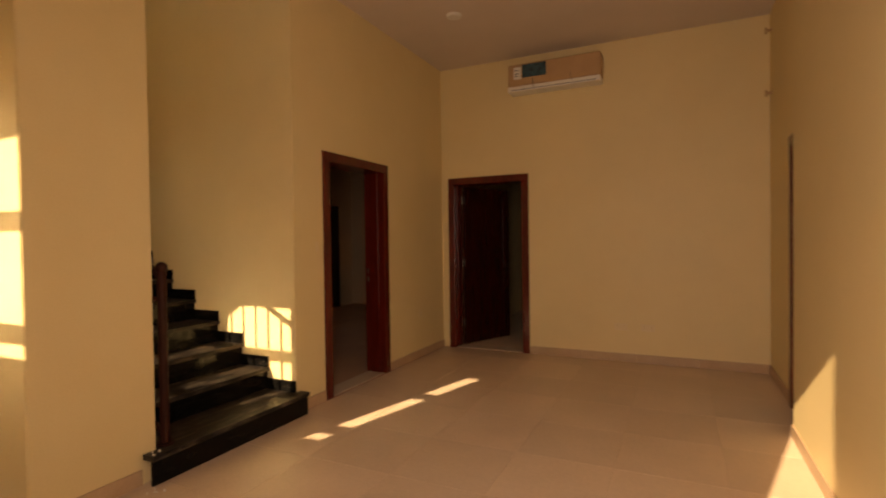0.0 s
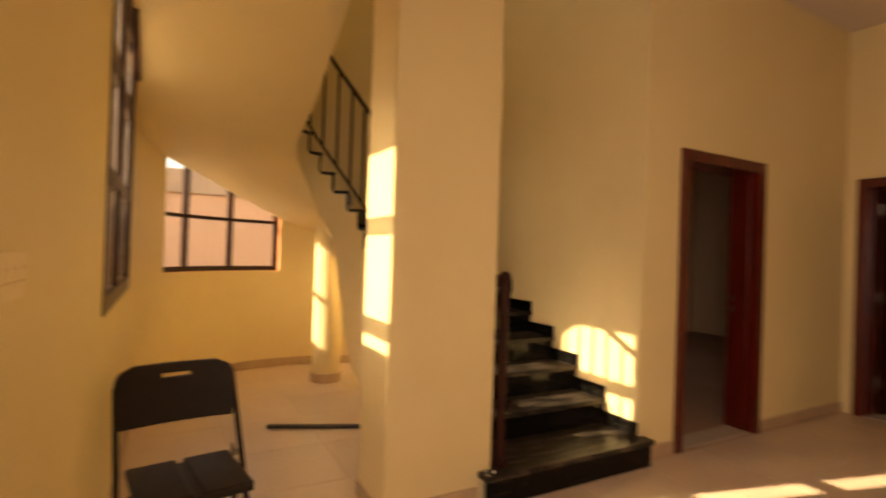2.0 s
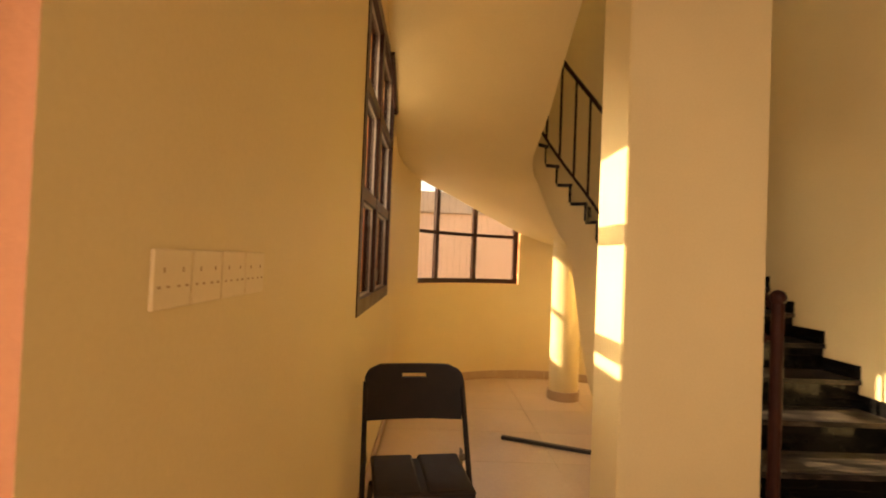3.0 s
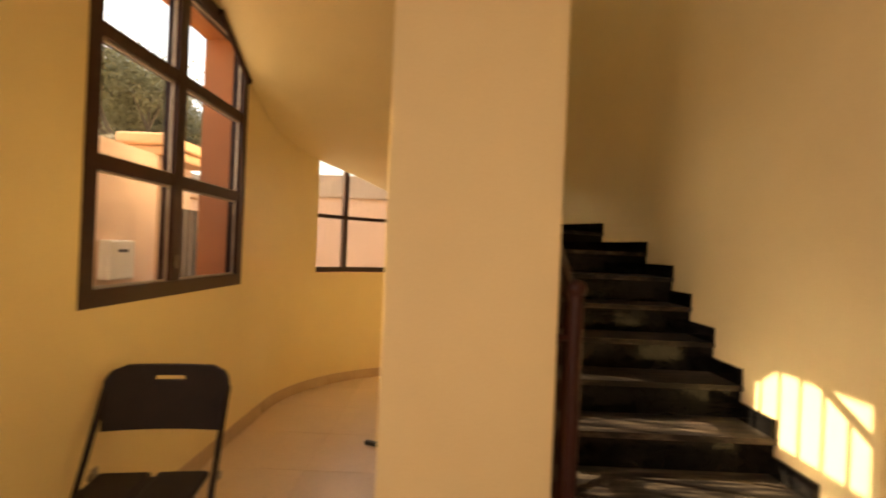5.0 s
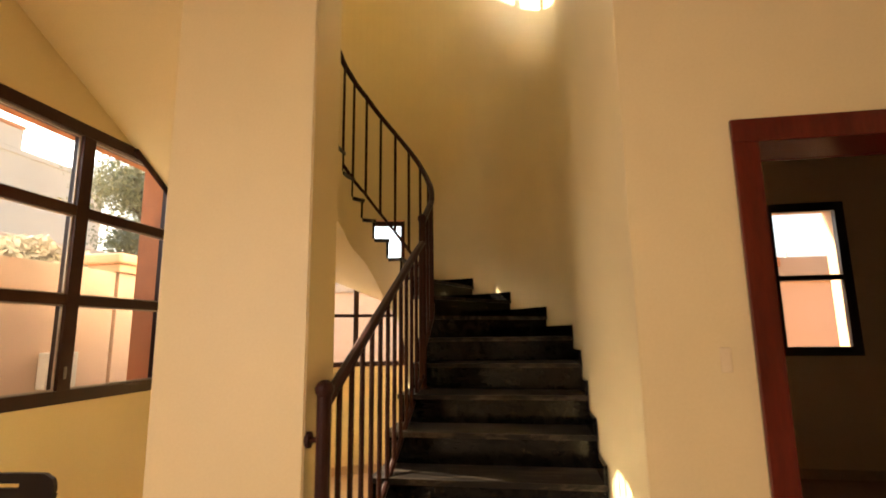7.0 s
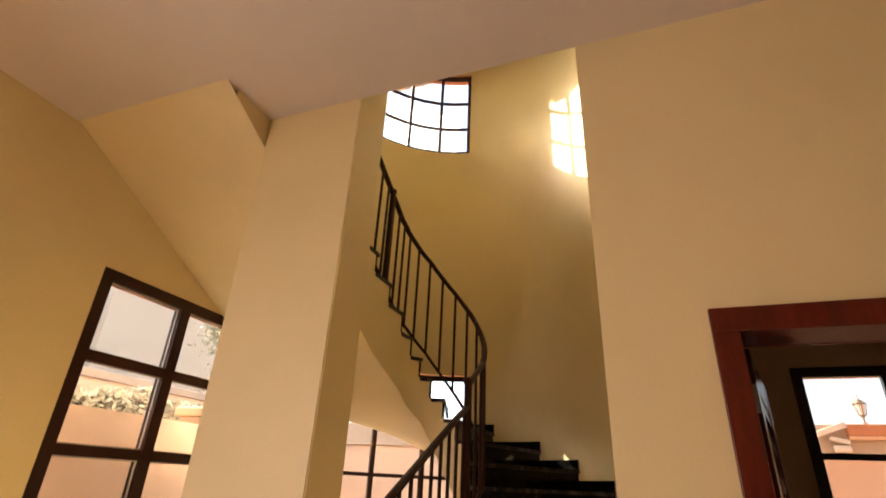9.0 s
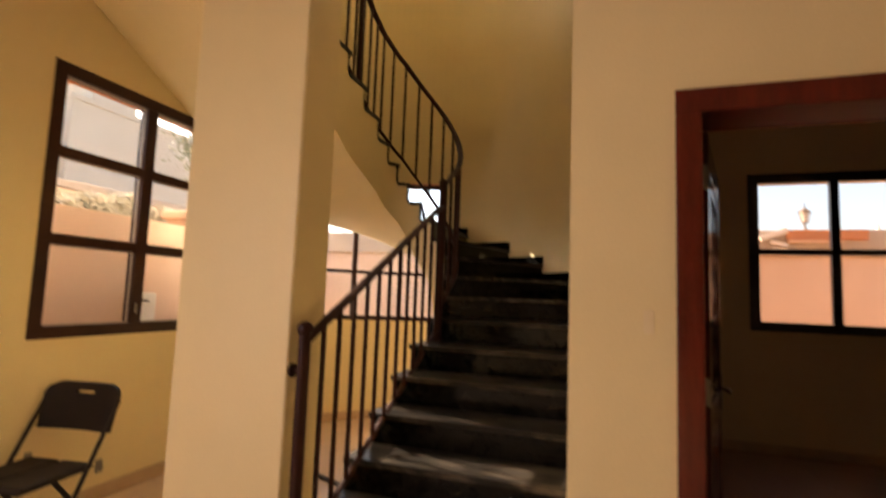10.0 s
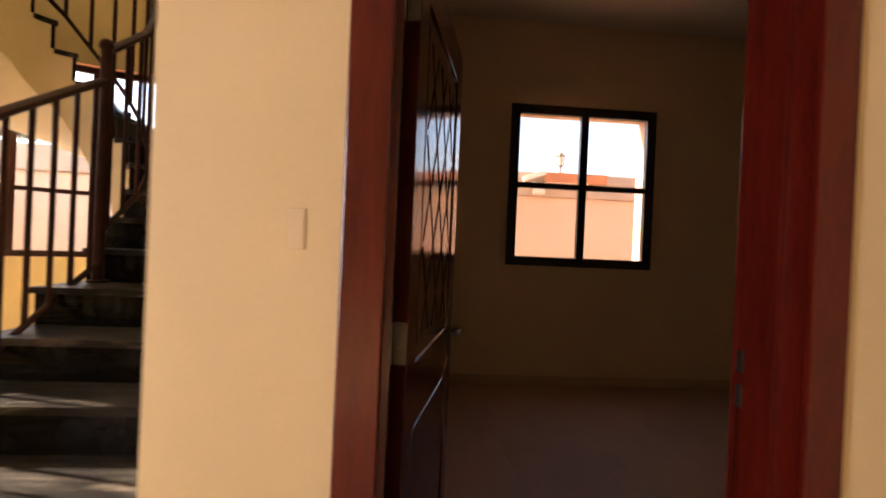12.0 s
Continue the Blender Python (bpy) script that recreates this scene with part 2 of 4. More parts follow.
def wall(name, axis, at, thick, lo, hi, z0, z1, holes=(), outer=None, paint=None):
    """A straight wall on the plane axis = at; its body goes from there by thick."""
    z0 = z0 or -0.1
    if axis == "x":
        place = lambda s, z, d: (at + thick * d, s, z)
    else:
        place = lambda s, z, d: (s, at + thick * d, z)
    bm = slab(place, cuts(lo, hi, [h[0] for h in holes] + [h[1] for h in holes]), cuts(z0, z1, [h[2] for h in holes] + [h[3] for h in holes]), holes)
    return tagged(part(name, bm, (paint or M_WALL, outer or paint or M_WALL, M_PALE if outer else paint or M_WALL)), kind="structure")


def thing(name, label, category, at=(0, 0, 0), group="", kind=""):
    ob = new(name)
    ob.location = at
    return tagged(ob, label, category, group, kind)


# ---- plan ----
CEIL, TOP = 3.55, 7.7
SY, NY, BACK, EAST = 0.055, 3.08, 5.845, 3.59
CX, CY, RB = -2.14, (SY + NY) / 2, (NY - SY) / 2
D1 = (3.44, 4.485)
D2 = (0.096, 1.145)
D3 = (4.25, 4.80)
DH = 2.16
W1 = (-1.635, -0.107, 1.06, 2.745)
WR = (4.565, 6.03, 1.168, 2.742)
WR_HOLE = (WR[0] + 0.06, WR[1] - 0.06, WR[2] + 0.06, WR[3] - 0.06)
ROOM_W, ROOM_N = -3.84, 9.2
W2 = (radians(29.5), radians(84.0), 1.09, 2.72)
W3 = (radians(28), radians(80.5), 5.84, 7.3)
ENTRY = (1.772, 2.95, -1, 2.67)

bm = bmesh.new()
box(bm, -4.05, EAST + 0.25, -0.26, NY + 0.1, -0.22, -0.004)
box(bm, ROOM_W - 0.26, EAST + 0.25, NY + 0.1, 11.3, -0.22, -0.004)
floor = tagged(part("floor", bm, M_GROUT), kind="structure")
wall("wall_south", "y", SY, -0.31, CX, EAST + 0.2, 0, TOP, [W1, ENTRY], M_EXT)
wall("wall_west", "x", 0, -0.2, NY, BACK + 0.2, 0, TOP, [(D1[0] + .02, D1[1] - .02, -1, DH - .02)])
wall("wall_north", "y", BACK, 0.2, 0, EAST, 0, CEIL, [(D2[0] + .02, D2[1] - .02, -1, DH - .02)])
wall("wall_east", "x", EAST, 0.25, SY, BACK + 0.2, 0, CEIL, [(D3[0] + .02, D3[1] - .02, -1, DH - .02)])
wall("wall_stair", "y", NY, 0.2, CX, -0.2, 0, TOP)
wall("wall_room_south", "y", NY + 0.2, -0.2, ROOM_W, CX, 0, CEIL, paint=M_ROOM)
wall("wall_room_west", "x", ROOM_W, -0.26, NY + 0.2, ROOM_N, 0, CEIL, [WR_HOLE], paint=M_ROOM)
wall("wall_room_north", "y", ROOM_N, 0.2, ROOM_W, -0.2, 0, CEIL, paint=M_ROOM)
wall("wall_room_east", "x", -0.2, 0.2, BACK + 0.2, ROOM_N, 0, CEIL)
wall("wall_back_north", "y", BACK + 5.2, 0.2, 0, 2.6, 0, CEIL)
wall("wall_back_east", "x", 2.6, 0.2, BACK + 0.2, BACK + 5.4, 0, CEIL)
wall("wall_back_west", "x", 0, -0.2, ROOM_N, BACK + 5.4, 0, CEIL)
wall("wall_upper", "x", 0.2, 0.2, SY, NY + 0.2, CEIL + 0.3, TOP)
tagged(boxes("wall_pier_east", M_WALL, None, (3.472, EAST - 0.003, SY + 0.003, 4.05, 0, CEIL)), kind="structure")
tagged(boxes("ceiling", M_CEIL, None, (0, EAST, SY, BACK, CEIL, CEIL + 0.3)), kind="structure")
tagged(boxes("ceiling_room", M_CEIL, None, (ROOM_W, -0.2, NY + 0.2, ROOM_N, CEIL, CEIL + 0.2)), kind="structure")
tagged(boxes("ceiling_back", M_CEIL, None, (0, 2.6, BACK + 0.2, BACK + 5.2, CEIL, CEIL + 0.2)), kind="structure")
tagged(boxes("ceiling_stairwell", M_CEIL, None, (-4.0, 0.4, -0.24, NY + 0.2, TOP, TOP + 0.2)), kind="structure")
bm = bmesh.new()
prism(bm, [(0, 1.25), (0, 1.89), (-0.28, 1.89), (-0.37, 1.25)], 0, TOP)
bmesh.ops.bevel(bm, geom=[e for e in bm.edges if abs(e.verts[0].co.z - e.verts[1].co.z) > 1], offset=0.006, segments=2, affect='EDGES')
tagged(part("column_square", bm, M_WALL), kind="structure")
arc = lambda a, z, d: (CX - (RB + .2 * d) * math.sin(a), CY - (RB + .2 * d) * math.cos(a), z)
bm = slab(arc, cuts(0, math.pi, [*W2[:2], *W3[:2]], 60), cuts(-0.1, TOP, [*W2[2:], *W3[2:]]), [W2, W3])
tagged(part("wall_bay", bm, (M_WALL, M_EXT, M_PALE), smooth=False), kind="structure")
bm = bmesh.new()
rod(bm, (-2.83, 1.76, 0), (-2.83, 1.76, 1.62), 0.145, 32)
rc = tagged(part("column_round", bm, M_WALL, smooth=False), kind="structure")
bm = bmesh.new()
rod(bm, (-2.83, 1.76, 0), (-2.83, 1.76, 0.09), 0.16, 32)
part("skirting_ring", bm, M_SKIRT, rc)


# ---- stairs ----
RISE = 0.175
R_IN = 0.325


def flight(r, u, z):
    """u in metres along the lower run (below 0), radians round the bend, metres along the upper run (past pi)."""
    if u < 0:
        return Vector((CX - u, CY + r, z))
    if u <= math.pi:
        return Vector((CX - r * math.sin(u), CY + r * math.cos(u), z))
    return Vector((CX + u - math.pi, CY - r, z))


U_OUT, U_IN = {}, {}
XS = {1: 0.1, 2: -0.30, 3: -0.585, 4: -0.867, 5: -1.158, 6: -1.454, 7: -1.728}
for k, x in XS.items():
    U_OUT[k] = U_IN[k] = CX - x
for k, o, i in ((8, 2.4, -0.16), (9, 27.2, 2), (10, 47.8, 22), (11, 66, 46), (12, 86.4, 72)):
    U_OUT[k] = radians(o)
    U_IN[k] = i if -1 < i < 0 else radians(i)
U_IN[7] = -0.32
for k, o, i in ((13, 106, 95), (14, 126, 117), (15, 146, 137)):
    U_OUT[k], U_IN[k] = radians(o), radians(i)
U_OUT[16], U_IN[16] = radians(166), radians(157)
for k in range(17, 23):
    U_OUT[k] = U_IN[k] = math.pi + 0.06 + 0.29 * (k - 17)
U_OUT[23] = U_IN[23] = math.pi + (0 - CX)


def steps(a, b, n):
    return [a + (b - a) * i / n for i in range(n + 1)]


stairs = thing("staircase", "curved staircase of dusty black granite treads with plastered underside", "staircase")
for k in range(1, 23):
    over = 0.018 if 8 <= k <= 16 else 0.02
    uo0 = U_OUT[k] - (over / RB if 0 < U_OUT[k] < math.pi else over)
    ui0 = U_IN[k] - (over * 0.6 / R_IN if 0 < U_IN[k] < math.pi else over)
    z = RISE * k
    n = 6
    inner = [flight(R_IN - 0.012, u, 0) for u in steps(ui0, U_IN[k + 1], n)]
    outer = [flight(RB - 0.004, u, 0) for u in steps(uo0, U_OUT[k + 1], n)]
    if k == 1:
        # the bottom step runs past the wall's end
        inner = [Vector((0.1, 1.80, 0)), Vector((0.012, 1.80, 0)), Vector((0.012, 1.895, 0)), Vector((XS[2], 1.895, 0))]
        outer = [Vector((0.1, 3.12, 0)), Vector((0.006, 3.12, 0)), Vector((0.006, NY - .006, 0)), Vector((XS[2], NY - .006, 0))]
    pts = [(p.x, p.y) for p in inner] + [(p.x, p.y) for p in reversed(outer)]
    bm = bmesh.new()
    prism(bm, pts, z - 0.03, z)
    part("tread", bm, M_DUSTY, stairs)
    a, b = flight(R_IN, U_IN[k], 0), flight(RB - 0.004, U_OUT[k], 0)
    if k == 1:
        a, b = Vector((0.085, 1.81, 0)), Vector((0.085, 3.11, 0))
    d = (b - a).normalized()
    nrm = Vector((d.y, -d.x, 0)) * 0.02
    bm = bmesh.new()
    prism(bm, [(a.x, a.y), (b.x, b.y), (b.x - nrm.x, b.y - nrm.y), (a.x - nrm.x, a.y - nrm.y)], z - RISE, z - 0.03)
    part("riser", bm, M_GRANITE, stairs)
    # wall skirting block over the tread
    us = steps(U_OUT[k] - (0.012 / RB if 0 < U_OUT[k] < math.pi else 0.012), U_OUT[k + 1], 5)
    if k == 1:
        us = steps(CX - 0.0, U_OUT[2], 2)
    if k < 22:
        o1 = [flight(RB - 0.004, u, 0) for u in us]
        o2 = [flight(RB - 0.022, u, 0) for u in reversed(us)]
        bm = bmesh.new()
        prism(bm, [(p.x, p.y) for p in o1 + o2], z, z + 0.088)
        part("skirting_block", bm, M_GRANITE, stairs)

SOFFIT = [(-1.5, 0.0), (-0.8, 0.03), (0.0, 0.06), (0.5, 0.2), (0.8, 0.55), (1.0, 0.95), (1.1, 1.2), (1.27, 1.5), (1.57, 1.62), (1.684, 1.69), (2.0, 1.9), (2.32, 2.07), (2.65, 2.15), (3.14, 2.28),
          (3.5, 2.42), (3.68, 2.47), (4.18, 2.77), (5.32, 3.38), (5.74, 3.6)]


def soffit(u):
    for (a, za), (b, zb) in zip(SOFFIT, SOFFIT[1:]):
        if u <= b:
            return za + (zb - za) * (u - a) / (b - a)
    return SOFFIT[-1][1]


def soft_soffit(u):
    return sum(soffit(max(-1.5, min(5.74, u + d))) for d in (-0.12, -0.06, 0, 0.06, 0.12)) / 5


bm = bmesh.new()
US = [-1.5 + (5.74 + 1.5) * i / 160 for i in range(161)]
strips = [[bm.verts.new(flight(r, u, soft_soffit(u))) for r in (R_IN, 0.7, 1.1, RB - 0.003)] for u in US]
for a, b in zip(strips, strips[1:]):
    for i in range(3):
        bm.faces.new((a[i], a[i + 1], b[i + 1], b[i]))
part("soffit", bm, M_WALL, stairs, "smooth cream plaster underside", smooth=True)
for nm, r, table in (("inner_string", R_IN + 0.002, U_IN), ("outer_string", RB - 0.006, U_OUT)):
    bm = bmesh.new()
    for k in range(2, 23):
        u1 = table[k + 1] if k < 22 else 5.74
        us = steps(table[k], u1, 6)
        for a, b in zip(us, us[1:]):
            top = RISE * k - 0.03 if a < math.pi - CX else CEIL
            za, zb = soft_soffit(max(a, -1.5)), soft_soffit(max(b, -1.5))
            if za < top and zb < top:
                bm.faces.new([bm.verts.new(flight(r, u, z)) for u, z in ((a, za), (b, zb), (b, top), (a, top))])
    part(nm, bm, M_WALL, stairs, "cream plastered side of the flight")

# railing
rail = thing("stair_railing", "brown painted metal railing with round balusters along the stairs", "railing")
R_RAIL = 0.39
RAIL_LINE = [(-2.11, 0.21), (-0.59, 1.018), (-0.385, 1.12), (-0.375, 1.275), (0.0, 1.525), (0.59, 1.795), (1.13, 2.095), (1.57, 2.335), (2.22, 2.675), (2.7, 2.845), (math.pi + 0.1, 2.955), (math.pi + 0.36, 3.105),
             (math.pi + 1.80, 3.96)]


def rail_r(u):
    return R_RAIL + 0.028 * max(0.0, min(1.0, (u + 2.12) / 1.7)) * max(0.0, min(1.0, (math.pi + 0.2 - u) / 1.2))


def rail_base(u):
    for (a, za), (b, zb) in zip(RAIL_LINE, RAIL_LINE[1:]):
        if u <= b:
            return za + (zb - za) * (u - a) / (b - a)
    return RAIL_LINE[-1][1]


ulist = [-2.11 + 1.725 * i / 16 for i in range(17)] + [-0.375 + 0.1 * i for i in range(4)] + [math.pi * i / 24 for i in range(25)] + [math.pi + 1.80 * i / 16 for i in range(1, 17)]
HAND = 0.975
bm = bmesh.new()
sweep(bm, [flight(rail_r(u), u, rail_base(u) + HAND) for u in ulist], 0.05, 0.042)
part("handrail", bm, M_RAIL, rail)
bm = bmesh.new()
sweep(bm, [flight(rail_r(u), u, rail_base(u) + 0.03) for u in ulist], 0.034, 0.026)
part("bottom_rail", bm, M_RAIL, rail)
for u, z0, z1 in ((-2.124, 0.175, 1.262), (-0.38, 1.05, 2.31), (math.pi + 0.36, 3.15, 4.14)):
    p = flight(rail_r(u), u, 0)
    bm = bmesh.new()
    rod(bm, (p.x, p.y, z0), (p.x, p.y, z1 - 0.03), 0.027, 14)
    bmesh.ops.create_uvsphere(bm, u_segments=14, v_segments=8, radius=0.036, matrix=Matrix.Translation((p.x, p.y, z1 - 0.03)))
    rod(bm, (p.x, p.y, z0), (p.x, p.y, z0 + 0.012), 0.05, 14)
    part("newel", bm, M_RAIL, rail)
run = [flight(rail_r(u), u, 0) for u in ulist]
acc, nxt = 0.0, 0.138
for i in range(len(run) - 1):
    seg = (run[i + 1] - run[i]).length
    while nxt <= acc + seg:
        f = (nxt - acc) / seg
        u = ulist[i] + (ulist[i + 1] - ulist[i]) * f
        p = flight(rail_r(u), u, 0)
        bm = bmesh.new()
        rod(bm, (p.x, p.y, rail_base(u) + 0.03), (p.x, p.y, rail_base(u) + HAND - 0.01), 0.0125, 8)
        part("baluster", bm, M_RAIL, rail)
        nxt += 0.138
    acc += seg
bm = bmesh.new()
rod(bm, (-0.03, 1.888, 1.05), (-0.03, 1.94, 1.05), 0.011, 10)
rod(bm, (-0.03, 1.888, 1.05), (-0.03, 1.902, 1.05), 0.03, 14)
part("wall_bracket", bm, M_RAIL, rail)


# ---- windows ----
def window(name, place, s0, s1, z0, z1, ss, zs, frame_w, bar_w, depth, mat, label, n=1, bead=None):
    """place(s, z, d): d metres outwards from the inner face. ss, zs: inner bar positions."""
    w = thing(name, label, "window", kind="structure")

    def bar(nm, a, b, c, d, d0, d1, m, par):
        bm = bmesh.new()
        k = max(1, n if b - a > 0.2 else 1)
        for i in range(k):
            p, q = a + (b - a) * i / k, a + (b - a) * (i + 1) / k
            vs = [bm.verts.new(place(s, z, e)) for s in (p, q) for z in (c, d) for e in (d0, d1)]
            for f in ((0, 1, 3, 2), (4, 6, 7, 5), (0, 4, 5, 1), (2, 3, 7, 6), (0, 2, 6, 4), (1, 5, 7, 3)):
                bm.faces.new([vs[j] for j in f])
        return part(nm, bm, m, par)
    sw = frame_w if s1 - s0 > 1.2 else frame_w / RB
    bw = bar_w if s1 - s0 > 1.2 else bar_w / RB
    bar("frame_bottom", s0, s1, z0, z0 + frame_w, 0, depth, mat, w)
    bar("frame_top", s0, s1, z1 - frame_w, z1, 0, depth, mat, w)
    bar("frame_side", s0, s0 + sw, z0 + frame_w, z1 - frame_w, 0, depth, mat, w)
    bar("frame_side", s1 - sw, s1, z0 + frame_w, z1 - frame_w, 0, depth, mat, w)
    for s in ss:
        bar("mullion", s - bw / 2, s + bw / 2, z0 + frame_w, z1 - frame_w, 0.004, depth - 0.004, mat, w)
    for z in zs:
        bar("muntin", s0 + sw, s1 - sw, z - bar_w * 0.36, z + bar_w * 0.36, 0.008, depth - 0.008, mat, w)
    se, ze = [s0 + sw, *ss, s1 - sw], [z0 + frame_w, *zs, z1 - frame_w]
    for a, b in zip(se, se[1:]):
        for c, d in zip(ze, ze[1:]):
            g = bar("pane", a, b, c, d, depth * 0.5, depth * 0.5 + 0.004, M_GLASS_GREY if name == "window_4" else M_GLASS, w)
            g.visible_shadow = name == "window_4"
            if bead:
                ia = a + (bw / 2 if a in ss else 0)
                ib = b - (bw / 2 if b in ss else 0)
                ic = c + (bar_w * 0.36 if c in zs else 0)
                id_ = d - (bar_w * 0.36 if d in zs else 0)
                e0, e1 = depth * 0.5 - 0.012, depth * 0.5 - 0.001
                bar("bead_bottom", ia, ib, ic, ic + 0.009, e0, e1, bead, w)
                bar("bead_top", ia, ib, id_ - 0.009, id_, e0, e1, bead, w)
                bar("bead_side", ia, ia + 0.008, ic + 0.009, id_ - 0.009, e0, e1, bead, w)
                bar("bead_side", ib - 0.008, ib, ic + 0.009, id_ - 0.009, e0, e1, bead, w)
    return w


w1 = window("window_1", lambda s, z, d: (s, SY + 0.006 - d, z), *W1, (-0.80,), (1.656, 2.195), 0.075, 0.085, 0.08, M_BROWN, "brown metal window with six panes under the stair flight", bead=M_BEAD)
bm = bmesh.new()
rod(bm, (-0.79, SY - 0.02, 1.23), (-0.79, SY + 0.012, 1.23), 0.006, 8)
box(bm, -0.797, -0.783, SY + 0.006, SY + 0.016, 1.2, 1.27, bevel=0.003)
part("latch", bm, M_STEEL, w1)
bm = bmesh.new()
sweep(bm, [(x, SY + 0.018, soft_soffit(math.pi + x - CX) - 0.018) for x in steps(-1.62, -1.15, 8)], 0.03, 0.05)
part("soffit_trim", bm, M_BROWN, w1)
arc_w = lambda a, z, d: (CX - (RB + 0.03 + d) * math.sin(a), CY - (RB + 0.03 + d) * math.cos(a), z)
arc_w2 = lambda a, z, d: arc_w(a, z, d + 0.05)
window("window_2", arc_w2, radians(26.5), *W2[1:], (radians(45), radians(64.3)), (1.64, 2.19), 0.05, 0.05, 0.05, M_BROWN, "curved brown metal window crossed by the stair flight", n=6)
window("window_3", arc_w, *W3, (radians(47.5), radians(64.2)), (6.3, 6.78), 0.05, 0.045, 0.05, M_BROWN, "curved brown metal window high in the stairwell", n=6)
window("window_4", lambda s, z, d: (ROOM_W + 0.018 - d, s, z), *WR, (5.305,), (1.955,), 0.09, 0.075, 0.06, M_BLACKF, "black metal window with four panes in the bedroom")


# ---- doors ----
def door_leaf(parent, hinge, angle, width, height, mat):
    """A panelled leaf that turns about its hinge; angle in degrees from +x."""
    leaf = new("leaf")
    leaf.parent = parent
    leaf.matrix_local = pose(hinge[0], hinge[1], 0.008, 0, 0, angle)
    st, th = 0.11, 0.04
    rails = ((0, 0.2), (0.86, 1.0), (height - 0.13, height))
    bm = bmesh.new()
    box(bm, 0, st, -th / 2, th / 2, 0, height, bevel=0.003)
    box(bm, width - st, width, -th / 2, th / 2, 0, height, bevel=0.003)
    for a, b in rails:
        box(bm, st + .0005, width - st - .0005, -th / 2 + .0015, th / 2 - .0015, a, b, bevel=0.002)
    part("stile_frame", bm, mat, leaf)
    for a, b in ((0.2, 0.86), (1.0, height - 0.13)):
        bm = bmesh.new()
        box(bm, st, width - st, -th / 2 + 0.008, th / 2 - 0.008, a, b)
        box(bm, st + 0.04, width - st - 0.04, -th / 2 + 0.005, th / 2 - 0.005, a + 0.04, b - 0.04, bevel=0.002)
        part("panel", bm, mat, leaf)
    bm = bmesh.new()
    lo, hi, x0, x1 = 1.06, height - 0.2, st + 0.06, width - st - 0.06
    pitch, slope = 0.3, 1.75
    for sgn in (1, -1):
        for i in range(-14, 16):
            zc = (lo + hi) / 2 + i * pitch
            pts = []
            for x in (x0, x1):
                pts.append(((x), zc + sgn * slope * (x - (x0 + x1) / 2)))
            (xa, za), (xb, zb) = pts
            t0, t1 = 0.0, 1.0
            dz = zb - za
            lims = sorted(((lo - za) / dz, (hi - za) / dz))
            t0, t1 = max(t0, lims[0]), min(t1, lims[1])
            if t1 - t0 > 0.02:
                p, q = Vector((xa + (xb - xa) * t0, 0, za + dz * t0)), Vector((xa + (xb - xa) * t1, 0, za + dz * t1))
                for y in (-th / 2 + 0.004, th / 2 - 0.004):
                    rod(bm, p + Vector((0, y, 0)), q + Vector((0, y, 0)), 0.0016, 4)
    part("lattice", bm, mat, leaf, "raised diamond lattice")
    bm = bmesh.new()
    for s in (-1, 1):
        rod(bm, (width - 0.06, s * 0.018, 0.98), (width - 0.06, s * 0.062, 0.98), 0.009, 10)
        rod(bm, (width - 0.055, s * 0.058, 0.98), (width - 0.17, s * 0.058, 0.985), 0.009, 10)
        box(bm, width - 0.08, width - 0.04, s * 0.019, s * 0.024, 0.88, 1.06, bevel=0.002)
    for z in (0.232, 1.022, 1.832):
        bm2 = bmesh.new()
        box(bm2, -0.0025, -0.0005, -0.019, 0.014, z, z + 0.1, bevel=0.0008)
        for q in range(4):
            rod(bm2, (-0.0045, -0.008 + 0.012 * (q % 2), z + 0.014 + 0.024 * q), (-0.0025, -0.008 + 0.012 * (q % 2), z + 0.014 + 0.024 * q), 0.0035, 8)
        part("hinge_plate", bm2, M_STEEL, leaf, "steel hinge plate with screws")
    part("handle", bm, M_BROWN, leaf, "dark bronze lever handle")
    return leaf


